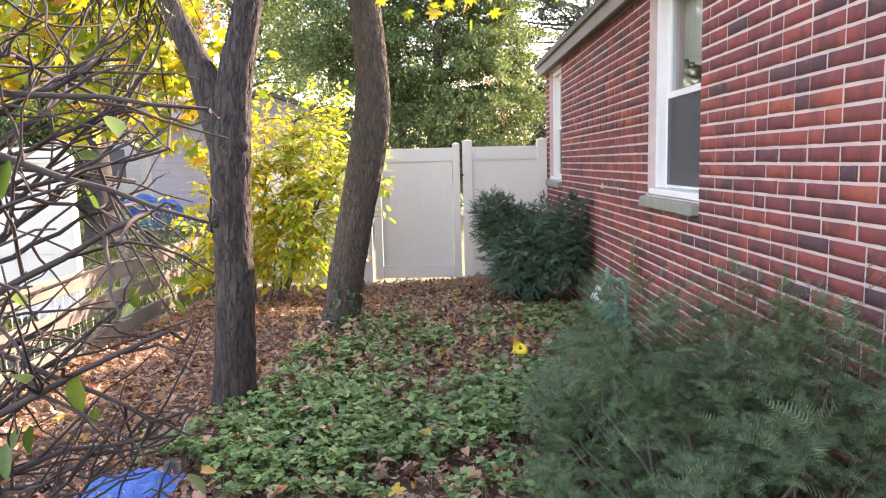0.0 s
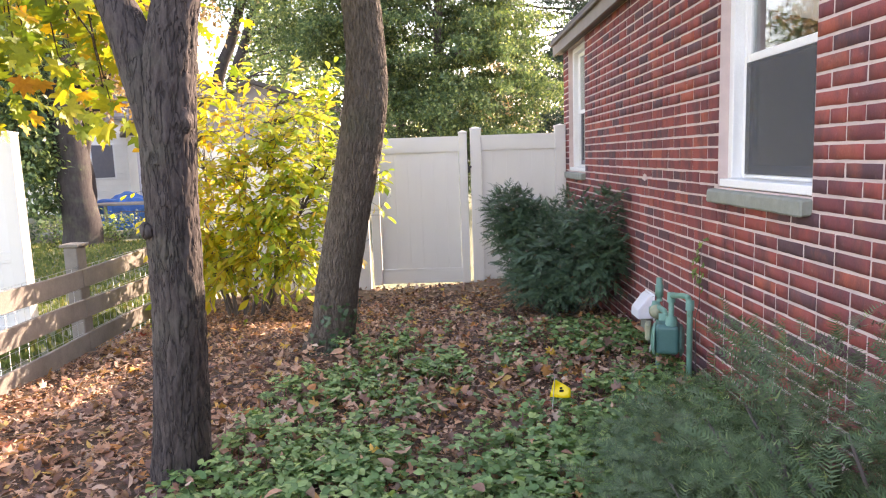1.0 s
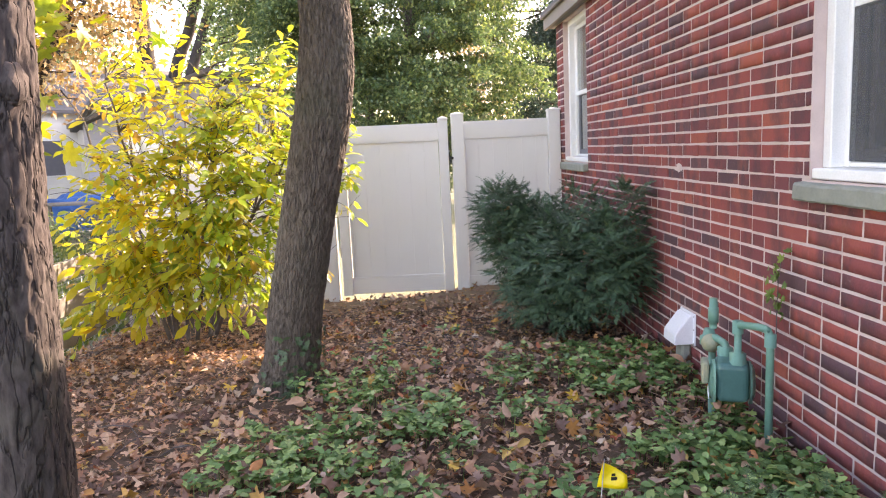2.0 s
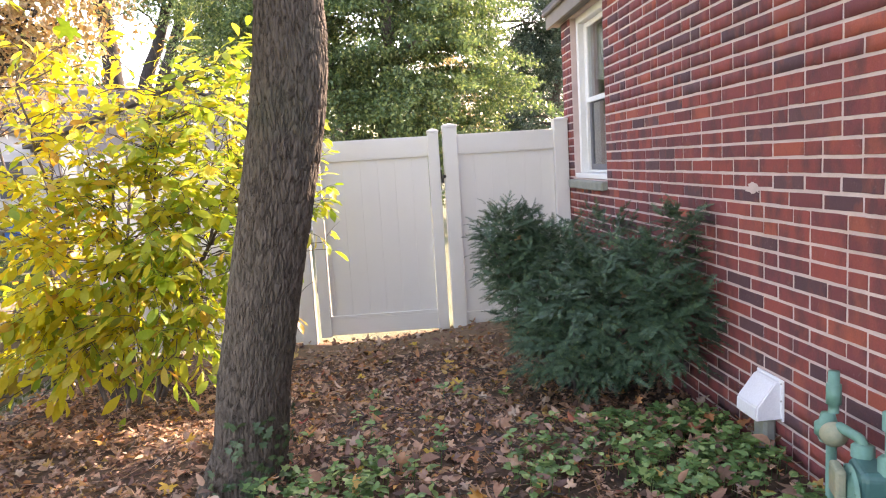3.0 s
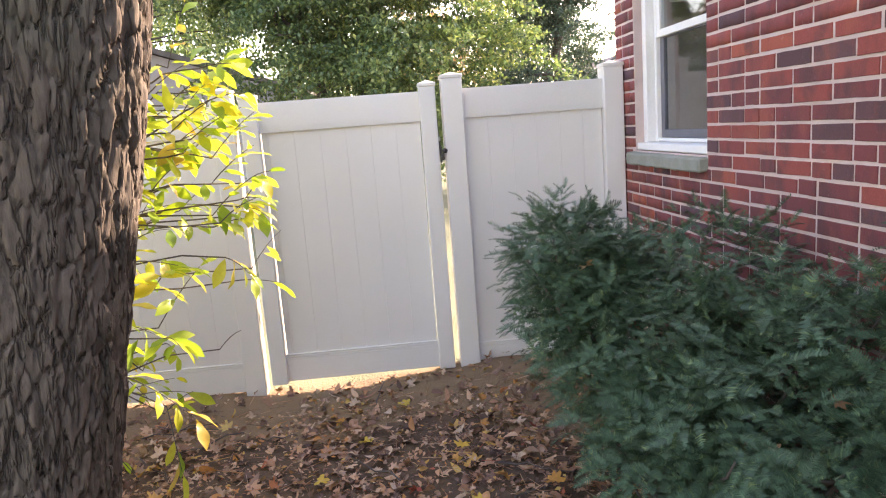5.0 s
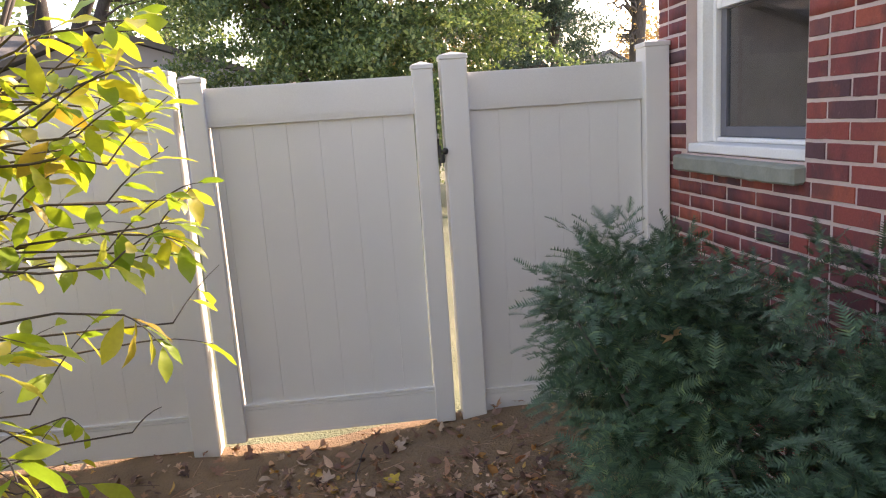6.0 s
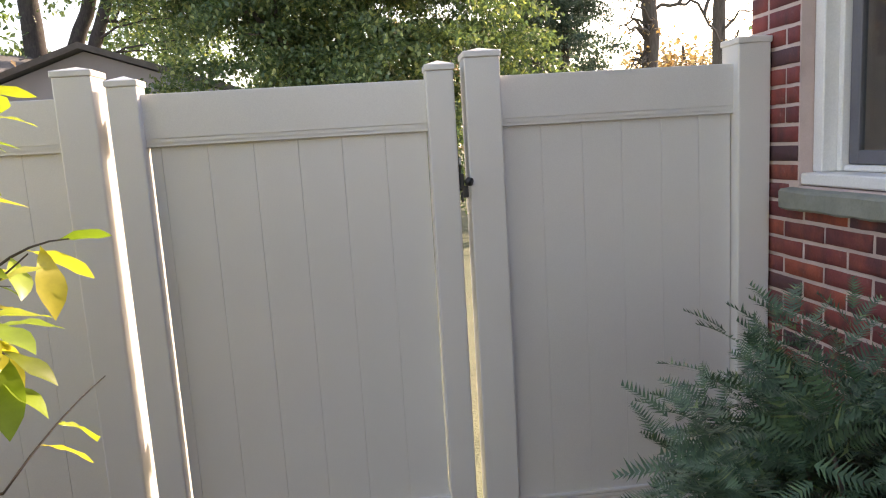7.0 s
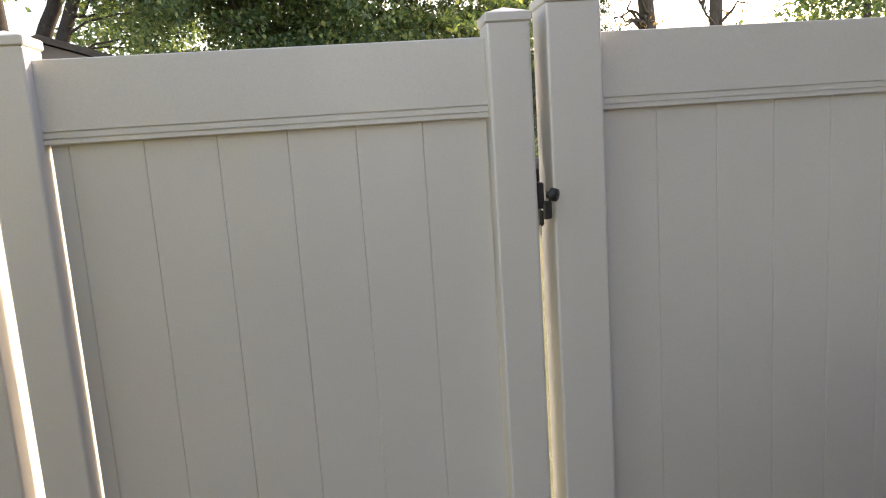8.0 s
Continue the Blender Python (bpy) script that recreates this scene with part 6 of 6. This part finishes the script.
# neighbour's clutter under blue covers
for x, y, w_, h_, lab in ((-8.3, 20.0, 2.3, 0.95, "blue tarpaulin draped over a tall pile"), (-11.6, 19.0, 1.1, 1.2, "bright blue tarpaulin over stored things")):
    t = holder("covered_pile", (x, y, float(ground_z(x, y))), lab, "tarpaulin", "covered piles")
    bm = bmesh.new()
    bmesh.ops.create_icosphere(bm, subdivisions=4, radius=1.0)
    for q in bm.verts:
        k = 1 + 0.22 * noise.noise(q.co * 2.3 + Vector((x, y, 0))) + 0.08 * noise.noise(q.co * 7)
        q.co = Vector((q.co.x * w_ * 0.5 * k, q.co.y * 0.45 * k, max(0.0, (q.co.z + 0.25)) * h_ * 0.8 * k))
    part("cover", bm, TARP, t)
    for q_ in (-0.35, 0.35):
        v, f = tube([(q_ * w_, -0.5, 0.05), (q_ * w_ * 0.9, -0.47, h_ * 0.75)], [0.012, 0.012], 6)
        arrays("pole", v, f, STEEL, t)
bench = holder("garden_table", (-7.9, 19.0, float(ground_z(-7.9, 19.0))), "dark wooden garden table among stored things", "table")
part("tabletop", boxes(((-0.8, -0.4, 0.72), (0.8, 0.4, 0.77)), bevel=0.01), RAILWOOD, bench)
for x in (-0.7, 0.7):
    for y in (-0.32, 0.32):
        part("leg", boxes(((x - 0.035, y - 0.035, 0), (x + 0.035, y + 0.035, 0.719)), bevel=0.006), RAILWOOD, bench)
for i in range(16):
    x = -12.5 + i * 0.62
    s_ = rng.uniform(0.8, 1.2)
    bm = bmesh.new()
    box(bm, (-0.28 * s_, -0.16, -0.1), (0.28 * s_, 0.16, 0.17 * s_), 0.05, 3)
    for q in bm.verts:
        q.co *= 1 + 0.12 * noise.noise(q.co * 6 + Vector((x, 0, 0)))
    st = part("edging_stone", bm, STONE)
    st.location = (x, 18.0 + 0.25 * math.sin(x), float(ground_z(x, 18.0)) + 0.02)
    tagged(st, "rough grey stone edging a planting bed", "stone", "edging stones")

for i in range(11):
    x = -13.0 + i * 0.72
    hb = holder("low_shrub", (x, 17.2 + 0.2 * math.sin(i * 2.1), float(ground_z(x, 17.2))), "low dark shrub in a planting bed", "shrub", "bed shrubs")
    q_, _d = shell_points(46, (0, 0, 0.30), (0.45, 0.36, 0.34), rng, 0.3, 2.5, 0.2)
    q_ = q_[q_[:, 2] > 0.03]
    at, fr = leafy(q_, 10, (0.07, 0.07, 0.06), rng, 0.2)
    scatter("foliage", DIAMOND, at, fr, rng.uniform(0.06, 0.11, len(at)), (HOLLY, PINE, ORANGE)[i % 3 if i % 4 == 3 else i % 2], hb)
    v, f = join([limb_pieces((0, 0, -0.02), q_[k], 0.012, 0.004, 0.03, 5, 0.01, 5, rng) for k in range(8)])
    arrays("branchwork", v, f, TWIG, hb, True)

# lawn blades
n = 26000
gx_ = rng.uniform(-11, -2.75, n)
gy_ = rng.uniform(6, 17, n)
a = rng.uniform(0, 6.28, n)
tagged(scatter("lawn_grass", DIAMOND, np.stack([gx_, gy_, ground_z(gx_, gy_) - 0.005], 1), bases(np.stack([0.5 * np.cos(a), 0.5 * np.sin(a), np.ones(n)], 1), np.stack([np.sin(a), -np.cos(a), np.zeros(n)], 1)),
               rng.uniform(0.05, 0.10, n), GRASS), "short green lawn grass of the neighbouring yard", "grass", kind="stuff")

# ---- bricks ----
rng = np.random.default_rng(12)
LEN, COURSE, JOINT, Z0 = 0.219, 0.066, 0.0100, -0.4025


def brick_template(seed):
    """One brick, 1 long and 1 high, with a worn uneven front outline; the front faces -x at 0."""
    r = np.random.default_rng(seed)
    rim = [(-0.5, -0.5), (-0.25, -0.5), (0.0, -0.5), (0.25, -0.5), (0.5, -0.5), (0.5, 0.0), (0.5, 0.5), (0.25, 0.5), (0.0, 0.5), (-0.25, 0.5), (-0.5, 0.5), (-0.5, 0.0)]
    n = len(rim)
    wear = [(r.uniform(0.0, 0.012), r.uniform(0.0, 0.045)) for _ in rim]
    back = [(0.05, p, q) for p, q in rim]
    mid = [(0.004, p - math.copysign(w0, p) * (abs(p) > 0.4), q - math.copysign(w1, q) * (abs(q) > 0.4)) for (p, q), (w0, w1) in zip(rim, wear)]
    front = [(0.0, p - math.copysign(0.007, p) * (abs(p) > 0.4), q - math.copysign(0.022, q) * (abs(q) > 0.4)) for _, p, q in mid]
    f = [(i, (i + 1) % n, n + (i + 1) % n, n + i) for i in range(n)] + [(n + i, n + (i + 1) % n, 2 * n + (i + 1) % n, 2 * n + i) for i in range(n)]
    k = 2 * n
    c = k + n
    f += [(k + 11, k, k + 1, c), (k + 10, k + 11, c, k + 9), (c, k + 1, k + 2, c + 1), (k + 9, c, c + 1, k + 8), (c + 1, k + 2, k + 3, c + 2), (k + 8, c + 1, c + 2, k + 7), (c + 2, k + 3, k + 4, k + 5), (k + 7, c + 2, k + 5, k + 6)]
    return np.array(back + mid + front + [(0, -0.25, 0), (0, 0, 0), (0, 0.25, 0)]), np.array(f)[:, ::-1]


TPLS = [brick_template(i) for i in range(5)]
brick_meshes = []
for v, f in TPLS:
    me = bpy.data.meshes.new("brick")
    me.from_pydata([tuple(p) for p in v], [], [tuple(int(q) for q in p) for p in f])
    me.materials.append(BRICK_ONE)
    brick_meshes.append(me)
laid = []
row, z = 0, Z0
while z + COURSE < 2.575:
    lo, hi = z, z + COURSE
    spans, y = [], -4.0
    for a, b, s0, s1 in OPENINGS:
        top, bot = min(hi, s1), max(lo, s0 - 0.066)
        if top - bot > 0.03:
            sill_row = lo < s0 - 0.01
            spans.append((y, a - 0.008 * sill_row))
            y = b + 0.048 * sill_row
    spans.append((y, CORNER))
    for s0, s1 in spans:
        # courses are laid back from the far end of each stretch
        e = s1
        first = True
        while e - s0 > 0.03:
            ln = LEN
            if first and row % 2:
                ln = LEN / 2
            elif rng.random() < 0.2:
                ln = LEN / 2
            first = False
            ln = min(ln, e - s0)
            if e - s0 - ln < 0.03:
                ln = e - s0
            laid.append((e - ln / 2, z + COURSE / 2, ln - JOINT, COURSE - JOINT))
            e -= ln
    row += 1
    z += COURSE
laid = np.array(laid)
single = (laid[:, 0] > 5.6) & (laid[:, 0] < 9.0) & (laid[:, 1] > 0.42) & (laid[:, 1] < 1.72)
for y, zc, ln, ht in laid[single]:
    ob = new("brick", brick_meshes[int(rng.integers(0, 5))])
    ob.parent = wall_w
    ob.location = (FACE + rng.uniform(-0.002, 0.0015), y, zc)
    ob.rotation_euler = (rng.normal(0, 0.003), 0, rng.normal(0, 0.004))
    ob.scale = (1, ln + rng.normal(0, 0.0016), ht + rng.normal(0, 0.0018))
rest = laid[~single]
fr = np.zeros((len(rest), 3, 3))
fr[:, 0, 0], fr[:, 1, 1], fr[:, 2, 2] = 1, rest[:, 2], rest[:, 3]
at = np.stack([FACE + rng.uniform(-0.002, 0.0015, len(rest)), rest[:, 0], rest[:, 1]], 1)
kind_of = rng.integers(0, 5, len(rest))
fields = [(np.einsum("nij,vj->nvi", fr[kind_of == k], TPLS[k][0]) + at[kind_of == k][:, None, :], TPLS[k][1]) for k in range(5)]
v, f = join([(p.reshape(-1, 3), (q[None] + (np.arange(len(p)) * p.shape[1])[:, None, None]).reshape(-1, 4)) for p, q in fields])
tagged(arrays("brick_field", v, f, BRICK_ALL, wall_w), "red and dark bricks of the wall", kind="stuff")
# the end wall's bricks
PLAIN = (np.array([(0.05, -0.5, -0.5), (0.05, 0.5, -0.5), (0.05, 0.5, 0.5), (0.05, -0.5, 0.5), (0, -0.49, -0.46), (0, 0.49, -0.46), (0, 0.49, 0.46), (0, -0.49, 0.46)]), np.array([(7, 6, 5, 4), (0, 4, 5, 1), (1, 5, 6, 2), (2, 6, 7, 3), (3, 7, 4, 0)]))
ends = []
row, z = 0, Z0
while z + COURSE < 2.575:
    x = FACE + 0.055 + (LEN / 2 if row % 2 else 0)
    while x < 9.4:
        ends.append((x + LEN / 2, z + COURSE / 2))
        x += LEN
    row += 1
    z += COURSE
ends = np.array(ends)
fr = np.zeros((len(ends), 3, 3))
fr[:, 1, 0], fr[:, 0, 1], fr[:, 2, 2] = -1, LEN - JOINT, COURSE - JOINT
tagged(scatter("brick_field", PLAIN, np.stack([ends[:, 0], np.full(len(ends), CORNER), ends[:, 1]], 1), fr, 1.0, BRICK_ALL, wall_n), "bricks of the end wall", kind="stuff")

# a smear of old mortar on the brick face
bm = bmesh.new()
bmesh.ops.create_circle(bm, cap_ends=True, segments=28, radius=0.05)
for v in bm.verts:
    k = 1 + 0.55 * noise.noise(v.co * 60)
    v.co = Vector((0.0, v.co.x * 1.25 * k, v.co.y * 0.42 * k + 0.012 * noise.noise(v.co * 31)))
smear = part("mortar_smear", bm, MORTAR, wall_w, "pale smear of old mortar")
smear.location = (FACE - 0.0035, 6.85, 1.248)
